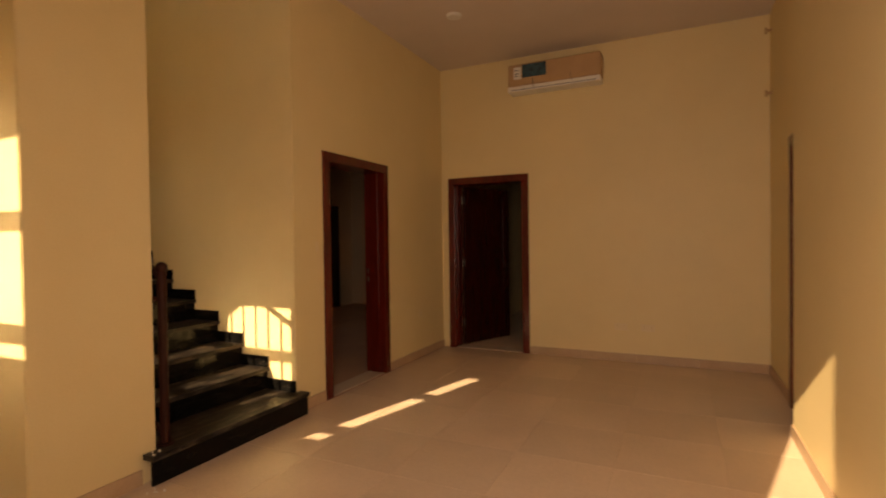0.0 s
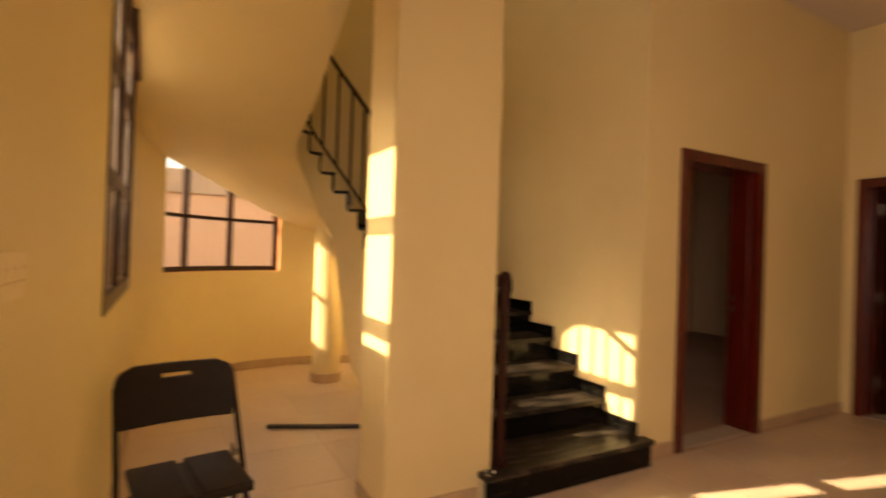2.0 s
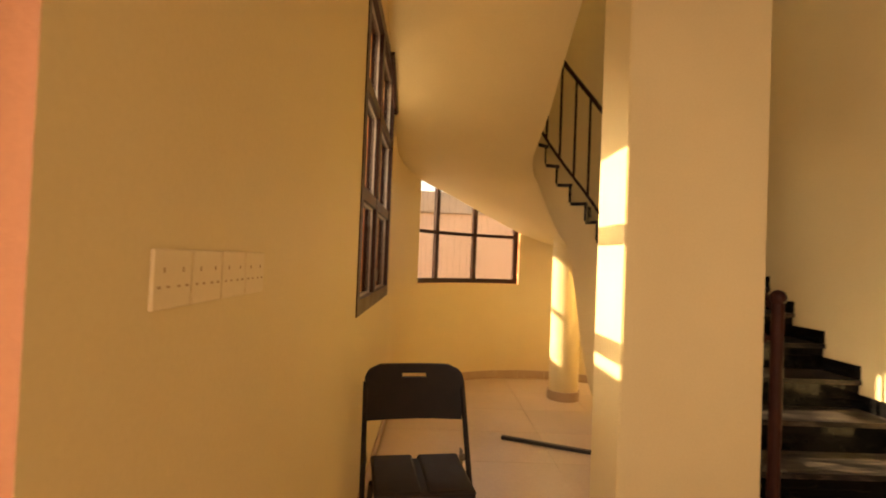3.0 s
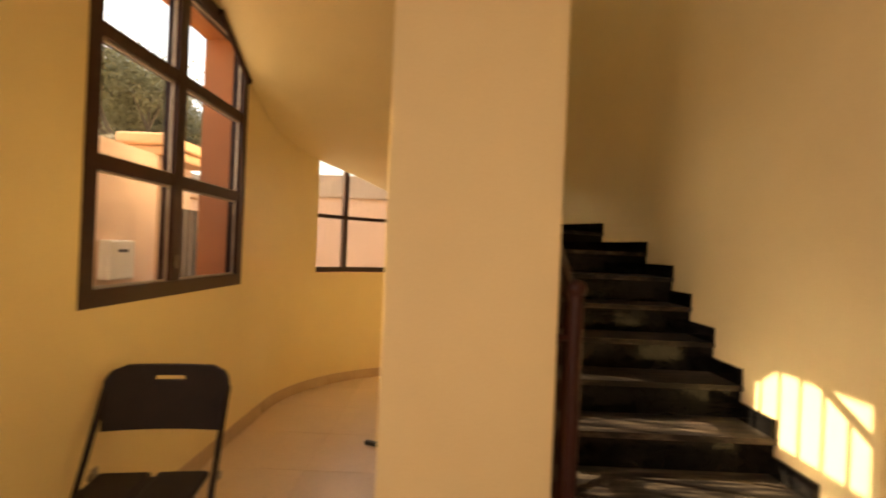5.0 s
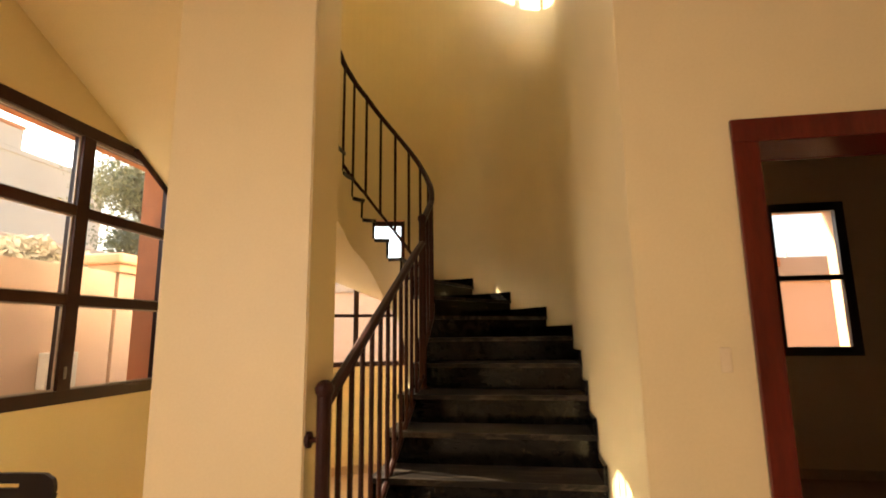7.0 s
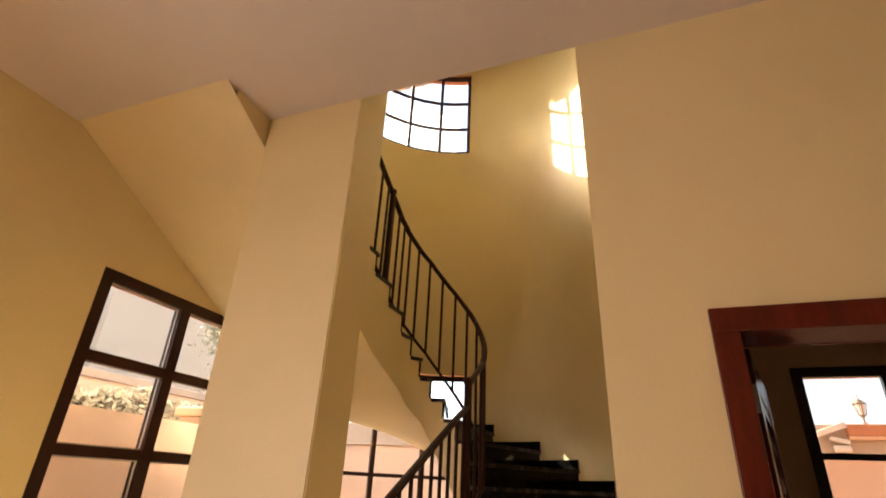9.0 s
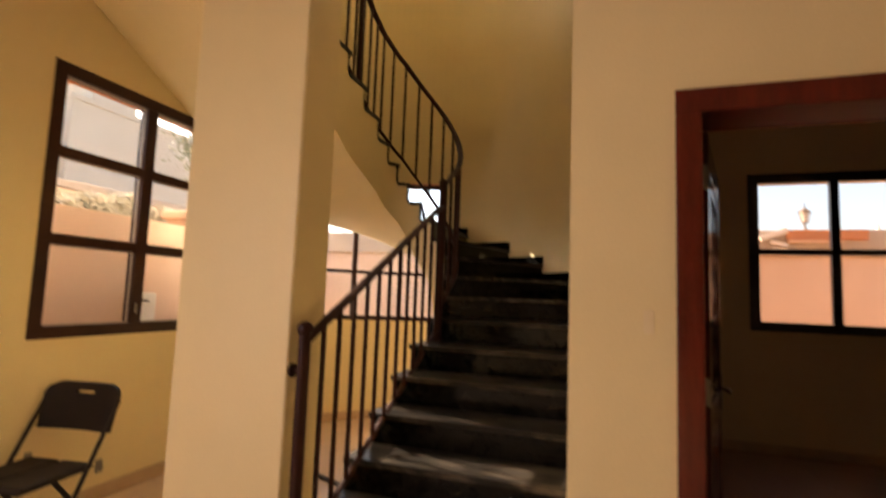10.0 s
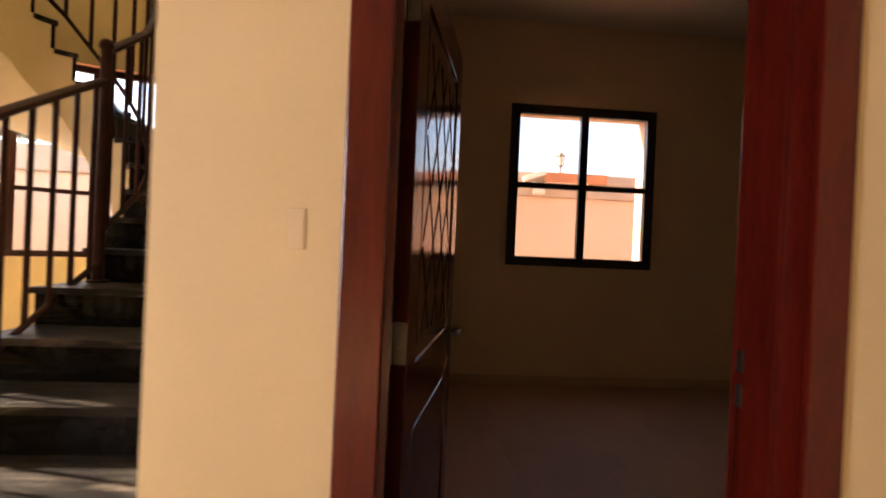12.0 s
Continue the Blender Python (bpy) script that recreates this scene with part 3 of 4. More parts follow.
def door(name, m, lo, hi, depth, leaf_angle, leaf_mat, label):
    """Frame in local axes: x along the wall, y into the wall, z up."""
    d = thing(name, label, "door", kind="structure")
    d.matrix_world = m
    fw = 0.085
    for a, b, c, e in ((lo, lo + fw, 0, DH - fw), (hi - fw, hi, 0, DH - fw), (lo, hi, DH - fw, DH)):
        nm = "frame_head" if c else "frame_side"
        bm = bmesh.new()
        box(bm, a, b, -0.022, -0.001, c, e, bevel=0.004)
        ins = 0.03
        if c:
            box(bm, a + ins, b - ins, -0.001, depth + 0.001, c + .002, e - ins)
            box(bm, a, b, depth + 0.001, depth + 0.022, c, e, bevel=0.004)
        elif a == lo:
            box(bm, a + ins, b, -0.001, depth + 0.001, 0, e + .002)
            box(bm, b, b + 0.015, depth * 0.3, depth * 0.75, 0, e)
            box(bm, a, b, depth + 0.001, depth + 0.022, c, e, bevel=0.004)
        else:
            box(bm, a, b - ins, -0.001, depth + 0.001, 0, e + .002)
            box(bm, a - 0.015, a, depth * 0.3, depth * 0.75, 0, e)
            box(bm, a, b, depth + 0.001, depth + 0.022, c, e, bevel=0.004)
        part(nm, bm, M_WOOD, d)
    for z in (0.24, 1.03, 1.84):
        bm = bmesh.new()
        rod(bm, (lo + fw + 0.012, depth - 0.006, z), (lo + fw + 0.012, depth - 0.006, z + 0.1), 0.006, 8)
        part("hinge_pin", bm, M_STEEL, d)
    boxes("threshold", M_SILL, d, (lo + 0.086, hi - 0.086, 0.004, depth - 0.004, 0.0005, 0.007), bevel=0.002)
    bm = bmesh.new()
    for z in (0.95, 1.035):
        box(bm, hi - fw - 0.003, hi - fw, depth - 0.024, depth - 0.002, z, z + 0.055, bevel=0.001)
    part("strike_plate", bm, M_STEEL, d)
    door_leaf(d, (lo + fw + 0.034, depth + 0.0), leaf_angle, hi - lo - 2 * fw - 0.03, 2.06, leaf_mat)
    return d


# local x runs along the wall, local y into it
to_west = Matrix(((0, -1, 0, 0), (1, 0, 0, 0), (0, 0, 1, 0), (0, 0, 0, 1)))
door("door_1", to_west, *D1, 0.2, 77, M_WOOD_SHADED, "mahogany stained door standing open into the bedroom")
door("door_2", Matrix.Translation((0, BACK, 0)), *D2, 0.2, 66, M_WOOD_SHADED, "mahogany stained door half open to a dark room")
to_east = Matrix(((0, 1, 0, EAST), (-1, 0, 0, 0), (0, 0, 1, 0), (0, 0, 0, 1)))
door("door_3", to_east, -D3[1], -D3[0], 0.25, 0, M_WOOD_SHADED, "mahogany stained door closed in the side wall")
# a plain dark door in the bedroom's window wall
d5 = thing("door_5", "dark closed door in the bedroom wall", "door", kind="structure")
boxes("leaf", M_WOOD_SHADED, d5, (ROOM_W + 0.003, ROOM_W + 0.04, 7.28, 8.6, 0.0, 2.05), bevel=0.004)
boxes("frame_side", M_WOOD_SHADED, d5, (ROOM_W + 0.003, ROOM_W + 0.055, 7.2, 7.278, 0.0, 2.13), bevel=0.004)
boxes("frame_side", M_WOOD_SHADED, d5, (ROOM_W + 0.003, ROOM_W + 0.055, 8.602, 8.68, 0.0, 2.13), bevel=0.004)
boxes("frame_head", M_WOOD_SHADED, d5, (ROOM_W + 0.003, ROOM_W + 0.055, 7.279, 8.601, 2.052, 2.13), bevel=0.004)
# entrance: one leaf shut, one open outwards
d4 = thing("door_4", "dark metal entrance door with one leaf open", "door", kind="structure")
boxes("leaf", M_BLACKF, d4, (1.822, 2.36, -0.14, -0.10, 0.02, 2.60), bevel=0.004)
boxes("leaf", M_BLACKF, d4, (0, 0.56, -0.02, 0.02, 0.02, 2.60), bevel=0.004, rot=pose(2.9, -0.18, 0, 0, 0, -82))
boxes("frame_side", M_BLACKF, d4, (1.775, 1.82, -0.16, -0.08, 0, 2.62), bevel=0.003)
boxes("frame_side", M_BLACKF, d4, (2.902, 2.947, -0.16, -0.08, 0, 2.62), bevel=0.003)
boxes("frame_head", M_BLACKF, d4, (1.775, 2.947, -0.16, -0.08, 2.622, 2.667), bevel=0.003)
bm = bmesh.new()
box(bm, 0.45, 0.53, -0.03, 0.03, 0.98, 1.16, bevel=0.006, rot=pose(2.9, -0.18, 0, 0, 0, -82))
part("lock", bm, M_BLACKF, d4)

# ---- furniture and fixtures ----
ac = thing("air_conditioner", "wall air conditioner with cardboard front and white lower edge", "air conditioner", (1.49, BACK, 3.088))
bm = bmesh.new()
box(bm, -0.525, 0.525, -0.2, -0.002, 0.06, 0.32, bevel=0.02)
part("body", bm, M_CARD, ac, "brown cardboard-covered front")
bm = bmesh.new()
box(bm, -0.523, 0.523, -0.205, -0.004, 0.0, 0.062, bevel=0.012)
part("lower_edge", bm, M_WHITE, ac)
boxes("vane", M_INK, ac, (-0.48, 0.48, -0.2075, -0.2035, 0.014, 0.02))
boxes("label", M_WHITE, ac, (-0.45, -0.36, -0.2035, -0.2005, 0.14, 0.28))
for z in (0.17, 0.2, 0.24):
    boxes("print_bar", M_INK, ac, (-0.44, -0.39, -0.2055, -0.2038, z, z + 0.008))
boxes("energy_label", M_TEAL, ac, (-0.35, -0.07, -0.2035, -0.2005, 0.15, 0.30))
for x in (-0.23, 0.2):
    bm = bmesh.new()
    sweep(bm, [(x, -0.21, 0.13), (x + 0.008, -0.213, 0.08), (x + 0.02, -0.212, 0.03)], 0.016, 0.006, up=Vector((1, 0, 0)))
    part("clip", bm, M_INK, ac)

lamp = thing("ceiling_lamp", "small round white flush ceiling lamp", "ceiling lamp", (0.815, 4.45, CEIL))
bm = bmesh.new()
rod(bm, (0, 0, -0.02), (0, 0, -0.001), 0.07, 24, 0.075)
part("rim", bm, M_WHITE, lamp)
bm = bmesh.new()
rod(bm, (0, 0, -0.024), (0, 0, -0.0205), 0.055, 24)
part("lens", bm, M_WHITE, lamp)


def folding_chair():
    c = thing("folding_chair", "dark brown plastic folding chair beside the window wall", "chair")
    w = 0.245
    tilt = lambda z: -0.02 - (z - 0.44) * 0.22
    # backrest shell with a hand hole
    bm = bmesh.new()
    zs = [0.568 + 0.252 * i / 12 for i in range(13)]

    def half(z):
        q = max(0.0, (z - 0.74) / 0.08)
        return w * (0.95 + 0.05 * (z - 0.6) / 0.2) if q <= 0 else w - 0.075 * (1 - math.sqrt(max(0, 1 - min(1, q) ** 2)))
    grid = {}
    for i, z in enumerate(zs):
        for j in range(25):
            y = half(z) * (-1 + 2 * j / 24)
            bow = 0.03 * (1 - (y / w) ** 2)
            for s in (0, 1):
                grid[i, j, s] = bm.verts.new((tilt(z) - bow + (0.012 if s else -0.012), y, z))
    def open_cell(i, j):
        return i == 9 and 9 <= j <= 14
    for i in range(12):
        for j in range(24):
            if open_cell(i, j):
                continue
            for s in (0, 1):
                bm.faces.new([grid[q] for q in ((i, j, s), (i, j + 1, s), (i + 1, j + 1, s), (i + 1, j, s))])
            for di, dj, e in ((-1, 0, ((i, j), (i, j + 1))), (1, 0, ((i + 1, j), (i + 1, j + 1))), (0, -1, ((i, j), (i + 1, j))), (0, 1, ((i, j + 1), (i + 1, j + 1)))):
                a, b = i + di, j + dj
                if not (0 <= a < 12 and 0 <= b < 24) or open_cell(a, b):
                    bm.faces.new((grid[(*e[0], 0)], grid[(*e[1], 0)], grid[(*e[1], 1)], grid[(*e[0], 1)]))
    part("backrest", bm, M_PLASTIC, c, smooth=False)
    # seat in two moulded halves
    for s in (-1, 1):
        a, b = sorted((s * 0.012, s * 0.205))
        bm = bmesh.new()
        box(bm, 0.0, 0.40, a, b, 0.395, 0.425, bevel=0.012)
        part("seat_half", bm, M_PLASTIC, c)
    bm = bmesh.new()
    box(bm, 0.03, 0.41, -0.2, 0.2, 0.39, 0.418, bevel=0.01)
    part("seat_base", bm, M_PLASTIC, c)
    for s in (-1, 1):
        bm = bmesh.new()
        rod(bm, (tilt(0.78), s * w * 0.97, 0.74), (0.31, s * w * 1.0, 0.0), 0.0125, 10)
        part("front_leg", bm, M_PLASTIC, c)
        bm = bmesh.new()
        rod(bm, (0.24, s * 0.208, 0.40), (-0.10, s * 0.215, 0.0), 0.0125, 10)
        part("rear_leg", bm, M_PLASTIC, c)
        bm = bmesh.new()
        rod(bm, (tilt(0.5) + 0.03, s * w, 0.40), (tilt(0.5) + 0.03, s * w * 0.9, 0.40), 0.016, 10)
        box(bm, tilt(0.5) + 0.005, tilt(0.5) + 0.05, s * w * 0.93 - 0.004, s * w * 0.93 + 0.004, 0.37, 0.44, bevel=0.003)
        part("hinge_plate", bm, M_STEEL, c)
    for x, z in ((0.235, 0.17), (-0.02, 0.1)):
        bm = bmesh.new()
        rod(bm, (x, -0.215, z), (x, 0.215, z), 0.009, 8)
        part("cross_bar", bm, M_PLASTIC, c)
    return c


chair = folding_chair()
chair.matrix_world = pose(-0.175, 0.35, 0, 0, 0, 9)

bm = bmesh.new()
box(bm, 0, 0.98, -0.017, 0.017, 0, 0.026, bevel=0.002)
bar_ob = tagged(part("metal_bar", bm, M_BLACKF), "black metal bar lying on the tiled floor", "metal bar")
bar_ob.matrix_world = pose(-1.62, 0.975, 0.001, 0, 0, 67)


def plate(name, m, w, h, label, holes=2, mat=None):
    mat = mat or M_CREAM
    p = thing(name, label, "socket" if "socket" in name else "switch")
    p.matrix_world = m
    deep = 0.006 if "socket" in name else 0.003
    boxes("face", mat, p, (-w / 2, w / 2, -deep, -0.0005, -h / 2, h / 2), bevel=0.002)
    for i in range(holes):
        x = (i - (holes - 1) / 2) * w / max(holes, 1)
        if "socket" in name:
            bm = bmesh.new()
            for dx, dz, a, b in ((0, 0.012, 0.0025, 0.005), (-0.011, -0.01, 0.005, 0.0025), (0.011, -0.01, 0.005, 0.0025)):
                box(bm, x + dx - a * 0.7, x + dx + a * 0.7, -0.0068, -0.0058, dz - b * 0.7, dz + b * 0.7)
            part("pin_hole", bm, M_CARD, p)
        else:
            boxes("rocker", mat, p, (x - 0.011, x + 0.011, -0.0042, -0.0028, -0.022, 0.022), bevel=0.0005)
    return p


for i in range(4):
    q = plate("wall_socket", Matrix.Translation((1.235 + 0.101 * i, SY, 1.305)) @ pose(0, 0, 0, 0, 0, 180), 0.098, 0.078, "cream double wall socket on the cream wall")
    q["group"] = "sockets by the entrance"
for x in (2.18, 2.46):
    plate("wall_socket", Matrix.Translation((x, BACK, 0.385)), 0.14, 0.075, "white double wall socket low on the cream wall")
plate("wall_socket", to_west @ Matrix.Translation((5.2, 0, 0.51)), 0.075, 0.075, "white wall socket low beside the door", 1)
plate("light_switch", to_west @ Matrix.Translation((3.353, 0, 1.335)), 0.034, 0.08, "cream light switch beside the door frame", 1)
for z in (2.75, 3.35):
    b = thing("pipe_clip", "small dark pipe clip on the side wall", "pipe clip")
    bm = bmesh.new()
    rod(bm, (EAST, 5.72, z), (EAST - 0.05, 5.72, z), 0.014, 10)
    rod(bm, (EAST - 0.05, 5.72, z - 0.03), (EAST - 0.05, 5.72, z + 0.03), 0.01, 10)
    part("stub", bm, M_CARD, b)

rnd = random.Random(5)
for x, y, z in ((0.125, 1.79, 0.002), (0.16, 1.77, 0.002), (0.135, 1.74, 0.002), (0.085, 1.815, 0.178), (0.05, 1.83, 0.178), (0.07, 1.86, 0.178), (0.19, 1.80, 0.002)):
    bm = bmesh.new()
    w, h = rnd.uniform(0.006, 0.014), rnd.uniform(0.004, 0.009)
    bmesh.ops.create_icosphere(bm, subdivisions=1, radius=1, matrix=pose(x, y, z + h * 0.8, 0, 0, rnd.uniform(0, 180)) @ Matrix.Diagonal((w, w * 0.6, h, 1)))
    for v in bm.verts:
        v.co += Vector((rnd.uniform(-1, 1), rnd.uniform(-1, 1), 0)) * 0.002
    tagged(part("plaster_crumb", bm, M_WHITE), "small white plaster crumb at the foot of the stairs", "rubble", "plaster crumbs")

# ---- outside ----
bm = bmesh.new()
box(bm, -400, 400, -400, 400, -0.6, -0.25)
tagged(part("ground", bm, M_GROUND), kind="structure")


def boundary(name, a, b, h, cope0, cope1, cope_mat=None):
    """A rendered garden wall from a to b with a projecting coping."""
    w = thing(name, "peach rendered garden wall with orange coping", "garden wall")
    d = Vector((b[0] - a[0], b[1] - a[1], 0))
    m = Matrix.Translation((a[0], a[1], -0.25)) @ Matrix.Rotation(math.atan2(d.y, d.x), 4, 'Z')
    L = d.length
    boxes("wall_body", M_PEACH, w, (0, L, -0.1, 0.1, 0, h + 0.25), rot=m)
    if cope0:
        boxes("coping", cope_mat or M_COPE, w, (-.02, L + .02, -0.16, 0.16, h + 0.251, h + cope0 + 0.25), bevel=0.02, rot=m)
    if cope1:
        boxes("coping_top", M_COPE, w, (-.04, L + .04, -0.22, 0.22, h + cope0 + 0.251, h + cope1 + 0.25), bevel=0.02, rot=m)
    return w


boundary("garden_wall", (-7.1, -2.6), (-7.1, 14), 2.19, 0.4, 0, M_CAP)
boundary("garden_wall", (-7.2, -2.7), (-2.6, -2.7), 2.0, 0.08, 0)
boundary("garden_wall", (-2.0, -0.86), (1.2, -0.86), 1.99, 0, 0)
boundary("garden_wall", (-14, -5.2), (4, -5.2), 2.9, 0.14, 0, M_CAP)
gp = thing("gate_pier", "peach gate pier with a wide orange capping beam", "gate pier")
boxes("shaft", M_PEACH, gp, (-2.24, -2.03, -0.97, -0.75, -0.25, 1.985), bevel=0.006)
boxes("cap_lower", M_COPE, gp, (-2.8, -1.97, -1.02, -0.70, 1.987, 2.06), bevel=0.015)
boxes("cap_upper", M_COPE, gp, (-2.85, -1.93, -1.06, -0.66, 2.062, 2.15), bevel=0.02)
boxes("far_shaft", M_PEACH, gp, (-2.76, -2.6, -0.95, -0.895, -0.25, 1.985), bevel=0.006)
sh = thing("south_house", "hazy beige house beyond the garden walls", "house")
boxes("wall_body", M_HAZE, sh, (-15.6, -9.7, -20, -14, -0.25, 7.6))
boxes("parapet", M_HAZE, sh, (-15.65, -9.65, -20.05, -13.95, 7.601, 7.8), bevel=0.03)
boxes("roof_tower", M_HAZE, sh, (-12.1, -10.4, -17.5, -14.02, 7.801, 8.5))
boxes("tower_coping", M_EXT, sh, (-12.15, -10.35, -17.55, -13.97, 8.501, 8.65), bevel=0.03)
boxes("east_wing", M_HAZE, sh, (-9.69, -3.0, -20, -15, -0.25, 7.2))
# neighbour beyond the west wall
nb = thing("neighbour_house", "low neighbouring house with grey brown roof", "house")
boxes("wall_body", M_PEACH, nb, (-16, -11, -1.5, 18, -0.25, 2.4))
boxes("parapet", M_ROOF, nb, (-16.2, -10.8, -1.7, 18.2, 2.401, 2.8), bevel=0.03)
boxes("cornice", M_COPE, nb, (-10.9, -10.55, 4.6, 9.6, 2.12, 2.39), bevel=0.03)
wc = thing("coping_stone", "terracotta coping stone on the garden wall", "coping stone")
boxes("block", M_EXT, wc, (-6.935, -6.87, 5.8, 6.82, 2.43, 2.585), bevel=0.012)
boxes("ledge", M_COPE, wc, (-6.935, -6.85, 5.8, 6.5, 2.38, 2.428), bevel=0.01)
ss = thing("stone_slab", "broken cream stone slab leaning on the garden wall coping", "stone slab")
boxes("slab", M_PALE, ss, (-0.05, 0.03, -0.2, 0.19, -0.035, 0.045), bevel=0.008, rot=pose(-6.87, 5.62, 2.51, 20, 0, 0))
boxes("chip", M_PALE, ss, (-0.05, 0.03, -0.12, 0.1, -0.03, 0.025), bevel=0.01, rot=pose(-6.87, 5.7, 2.37, -14, 0, 0))
boxes("corbel", M_PALE, ss, (-6.93, -6.86, 5.6, 5.8, 2.22, 2.31), bevel=0.02)
rv = thing("roof_vent", "small white roof vent behind the garden wall", "roof vent", (-7.1, 7.02, 2.592))
bm = bmesh.new()
rod(bm, (0, 0, 0), (0, 0, 0.09), 0.03, 10, 0.018)
part("cone", bm, M_WHITE, rv)
gl = thing("garden_lamp", "small bronze lantern lamp on the garden wall", "garden lamp", (-7.05, 6.085, 2.592))
bm = bmesh.new()
rod(bm, (0, 0, 0), (0, 0, 0.03), 0.05, 12, 0.03)
rod(bm, (0, 0, 0.03), (0, 0, 0.11), 0.014, 10)
rod(bm, (0, 0, 0.11), (0, 0, 0.135), 0.03, 10, 0.045)
part("post", bm, M_LANTERN, gl)
bm = bmesh.new()
for i in range(6):
    c, q = math.cos(i * math.pi / 3), math.sin(i * math.pi / 3)
    rod(bm, (0.045 * c, 0.045 * q, 0.13), (0.078 * c, 0.078 * q, 0.285), 0.006, 6)
part("cage", bm, M_LANTERN, gl)
bm = bmesh.new()
rod(bm, (0, 0, 0.137), (0, 0, 0.28), 0.036, 6, 0.066)
part("lantern_glass", bm, M_WHITE, gl, "milky lantern glass")
bm = bmesh.new()
rod(bm, (0, 0, 0.285), (0, 0, 0.345), 0.095, 6, 0.03)
rod(bm, (0, 0, 0.345), (0, 0, 0.43), 0.012, 8, 0.003)
part("cap", bm, M_LANTERN, gl)
# unseen pier, added to cut the sun patch that falls in at the entrance
blocker = thing("sun_block_pier", "unseen terracotta pier added to block sun at the entrance", "pier")
boxes("shaft", M_EXT, blocker, (2.34, 2.94, -1.75, -1.25, -0.25, 3.4), bevel=0.01)
ub = thing("meter_box", "pale grey meter box on the garden wall", "meter box", (-1.5, -0.758, 1.2))
boxes("case", M_WHITE, ub, (-0.13, 0.13, 0.0, 0.08, -0.13, 0.13), bevel=0.01)
boxes("slot", M_INK, ub, (-0.05, 0.05, 0.0805, 0.084, 0.05, 0.07))
gate = thing("slat_gate", "weathered wooden slat gate in the garden wall", "gate")
for i in range(12):
    boxes("slat", M_SLAT, gate, (-3.42 + 0.11 * i, -3.33 + 0.11 * i, -0.88, -0.85, -0.24, 1.62), bevel=0.004)
for z in (0.2, 1.4):
    boxes("rail", M_SLAT, gate, (-3.42, -2.25, -0.898, -0.882, z, z + 0.1))


def tree(at, height, seed):
    rnd = random.Random(seed)
    t = thing("tree", "leafy grey green garden tree behind the wall", "tree", at)
    bm = bmesh.new()
    tips = []

    def limb(p, d, length, r, depth):
        q = p + d * length
        rod(bm, p, q, r, 7, r * 0.65)
        if depth == 0:
            tips.append(q)
            return
        for _ in range(3 if depth > 1 else 4):
            nd = (d + Vector((rnd.uniform(-1, 1), rnd.uniform(-1, 1), rnd.uniform(-0.25, 0.7))) * 0.75).normalized()
            limb(q, nd, length * rnd.uniform(0.6, 0.85), r * 0.62, depth - 1)
    limb(Vector((0, 0, 0)), Vector((0.05, 0.02, 1)).normalized(), height * 0.32, 0.16, 4)
    part("trunk", bm, M_BARK, t)
    verts, faces = [], []
    for p in tips:
        for _ in range(380):
            c = p + Vector((rnd.gauss(0, 0.36), rnd.gauss(0, 0.36), rnd.gauss(0, 0.28)))
            a = Vector((rnd.uniform(-1, 1), rnd.uniform(-1, 1), rnd.uniform(-1, 1))).normalized() * 0.055
            b = a.cross(Vector((rnd.uniform(-1, 1), rnd.uniform(-1, 1), rnd.uniform(-1, 1)))).normalized() * 0.02
            k = len(verts)
            verts += [c - a, c + b, c + a, c - b]
            faces.append((k, k + 1, k + 2, k + 3))
    me = bpy.data.meshes.new("crown")
    me.from_pydata(verts, [], faces)
    me.materials.append(M_LEAF)
    cr = new("crown", me)
    cr.parent = t
    return t


tree((-10.5, -5.9, -0.25), 5.7, 3)
tree((-11.5, -8.3, -0.25), 5.9, 8)


def hedge(x0, x1, y0, y1, top, seed):
    rnd = random.Random(seed)
    h = thing("hedge", "clipped grey green hedge behind the garden wall", "hedge", kind="stuff")
    verts, faces = [], []
    for _ in range(20000):
        x = rnd.uniform(x0, x1)
        z = top + 0.05 * math.sin(x * 5.1) + 0.04 * math.sin(x * 13.7) - abs(rnd.gauss(0, 0.22))
        c = Vector((x, rnd.uniform(y0, y1), z))
        a = Vector((rnd.uniform(-1, 1), rnd.uniform(-1, 1), rnd.uniform(-1, 1))).normalized() * 0.045
        b = a.cross(Vector((rnd.uniform(-1, 1), rnd.uniform(-1, 1), rnd.uniform(-1, 1)))).normalized() * 0.022
        k = len(verts)
        verts += [c - a, c + b, c + a, c - b]
        faces.append((k, k + 1, k + 2, k + 3))
    me = bpy.data.meshes.new("leaves")
    me.from_pydata(verts, [], faces)
    me.materials.append(M_HEDGE)
    new("leaves", me).parent = h
    bm = bmesh.new()
    for i in range(int((x1 - x0) / 0.25)):
        x = x0 + 0.12 + 0.25 * i
        rod(bm, (x, (y0 + y1) / 2, -0.25), (x + rnd.uniform(-0.06, 0.06), (y0 + y1) / 2, top - 0.2), 0.012, 6, 0.005)
    part("stems", bm, M_BARK, h)


hedge(-3.2, 1.2, -2.3, -1.7, 2.3, 4)

# ---- skirting and tiles ----
def skirting(name, runs):
    s = thing(name, "beige skirting tiles along the walls", "skirting", kind="structure")
    for axis, at, thick, lo, hi in runs:
        x = lo
        while x < hi - 0.01:
            e = min(x + 0.6, hi)
            bm = bmesh.new()
            if axis == "x":
                box(bm, at, at + thick, x + 0.001, e - 0.001, 0, 0.09, bevel=0.002)
            else:
                box(bm, x + 0.001, e - 0.001, at, at + thick, 0, 0.09, bevel=0.002)
            part("skirting_tile", bm, M_SKIRT, s)
            x = e
    return s


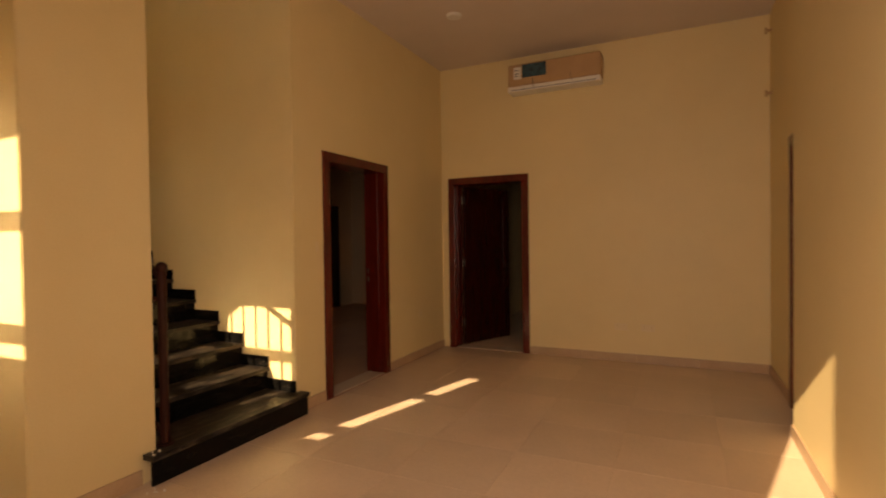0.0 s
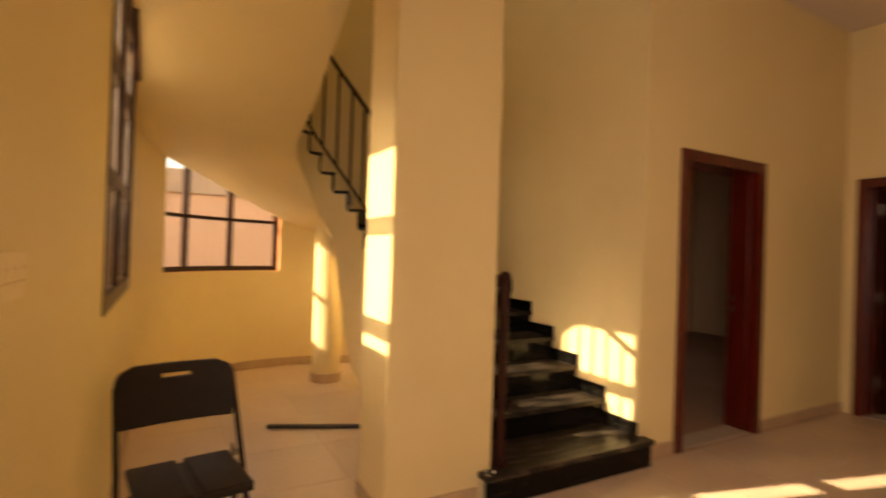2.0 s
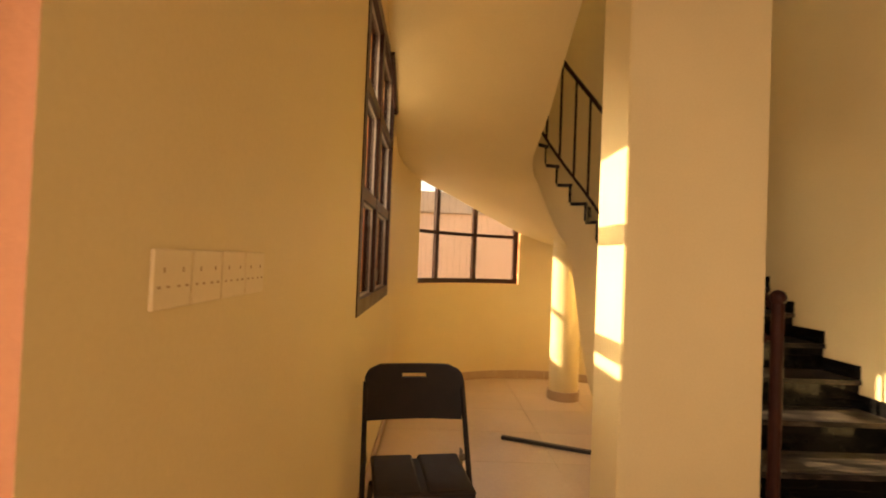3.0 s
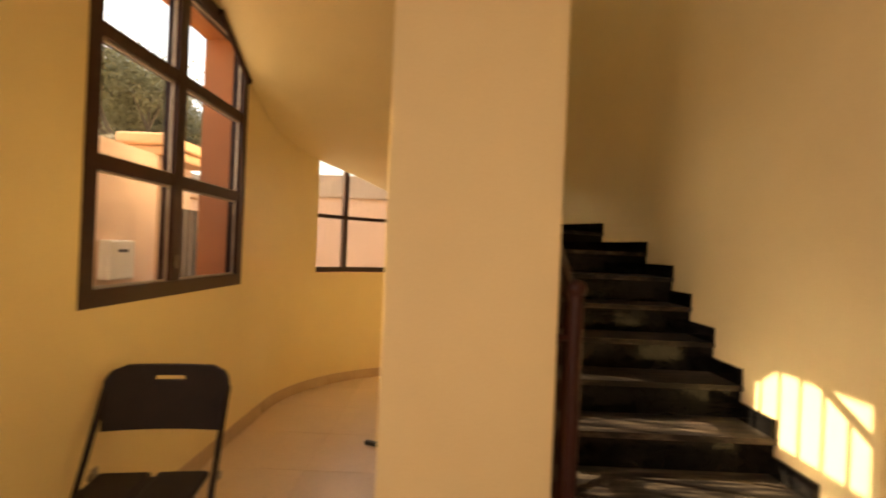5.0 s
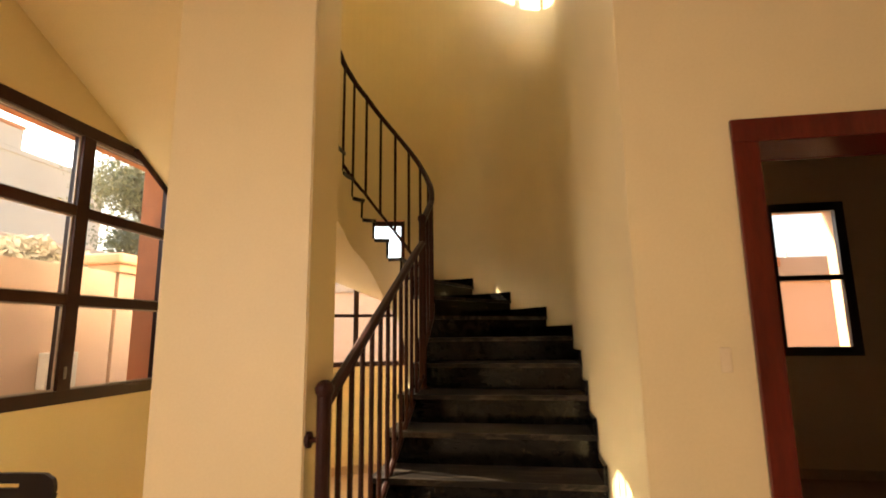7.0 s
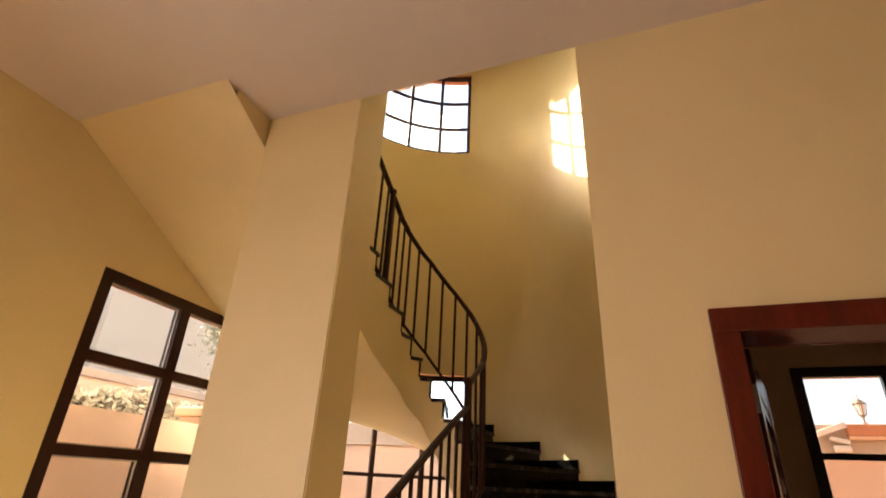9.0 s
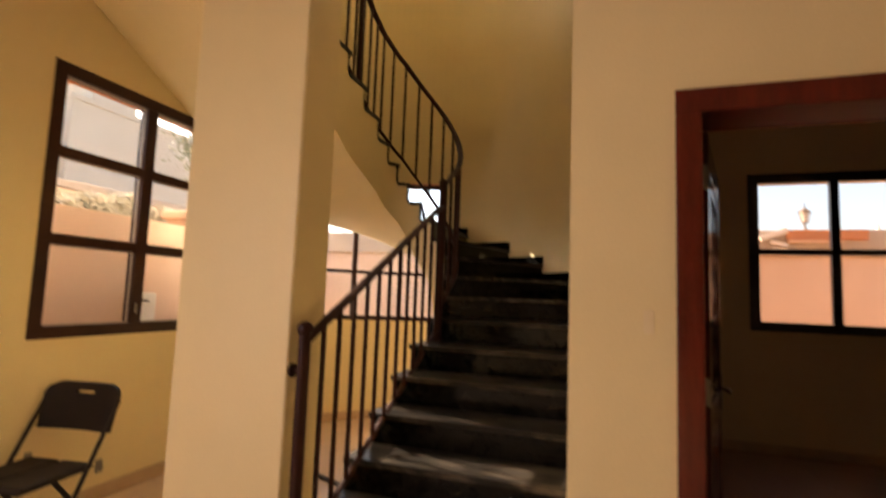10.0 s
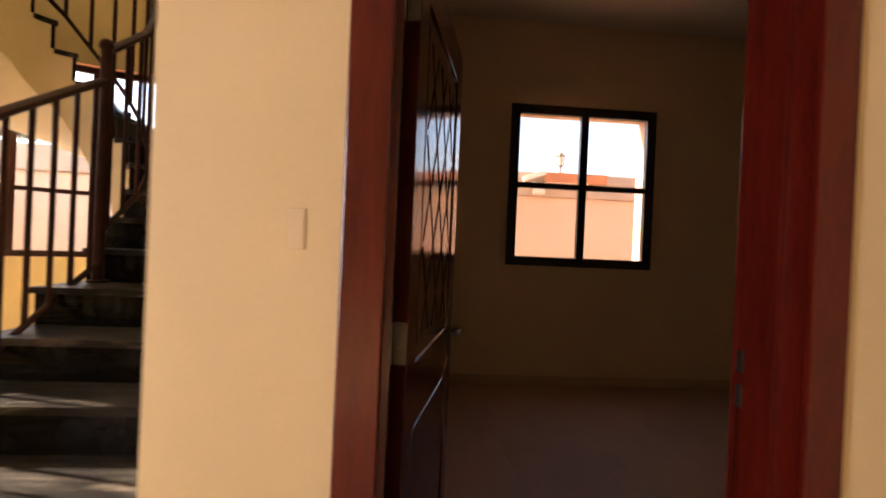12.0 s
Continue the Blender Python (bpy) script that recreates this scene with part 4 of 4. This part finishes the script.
T = 0.012
skirting("baseboard", [("x", 0.0005, T, 3.122, D1[0] - .002), ("x", 0.0005, T, D1[1] + .002, BACK), ("y", BACK - .0005, -T, D2[1] + .002, EAST - 0.001),
                       ("x", EAST - .0005, -T, D3[1] + .002, BACK - 0.013), ("x", 3.4715, -T, SY + .013, 4.05), ("y", SY + .0005, T, CX, 1.768),
                       ("y", SY + .0005, T, 2.952, 3.459), ("x", 0.0005, T, 1.24, 1.798), ("y", 1.2495, -T, -0.37, 0.0), ("x", ROOM_W + .0005, T, NY + 0.2, 7.198), ("y", NY + .2005, T, ROOM_W + .013, -0.2)])
sb = thing("baseboard_bay", "curved beige skirting tiles round the bay", "skirting", kind="structure")
for i in range(12):
    a0, a1 = radians(1 + 12 * i), radians(1 + 12 * (i + 1) - 0.15)
    pts = [arc(a, 0, 0)[:2] for a in steps(a0, a1, 4)]
    pin = [(CX - (RB - T) * math.sin(a), CY - (RB - T) * math.cos(a)) for a in reversed(steps(a0, a1, 4))]
    bm = bmesh.new()
    prism(bm, pts + pin, 0, 0.09)
    part("skirting_tile", bm, M_SKIRT, sb)

bm = bmesh.new()
box(bm, -0.2985, 0.2985, -0.2985, 0.2985, -0.012, 0, bevel=0.0008)
tile0 = part("tile", bm, M_FLOOR, floor)
tile_mesh = tile0.data
# bedroom copy of the tile, in the dimmed brown
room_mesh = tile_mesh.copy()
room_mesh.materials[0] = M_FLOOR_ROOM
spots = []
for i in range(-7, 6):
    for j in range(0, 16):
        x, y = 0.32 + 0.6 * i, 0.38 + 0.6 * j
        inside = (0 < x < EAST + 0.2 and y < BACK + 2.5) or (-0.3 > x > CX and y < 3.2) or (x <= CX and (x - CX) ** 2 + (y - CY) ** 2 < (RB + 0.15) ** 2) or (x > ROOM_W - 0.1 and y > 3.2)
        if inside or (CX < x < 0.3 and y < 9.2):
            spots.append((x, y))
tile0.location = (*spots[0], 0)
for x, y in spots[1:]:
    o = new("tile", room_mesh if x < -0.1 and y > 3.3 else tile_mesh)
    o.parent = floor
    o.location = (x, y, 0)
    if o.data == room_mesh:
        o.scale = (1.0045, 1.0045, 1)
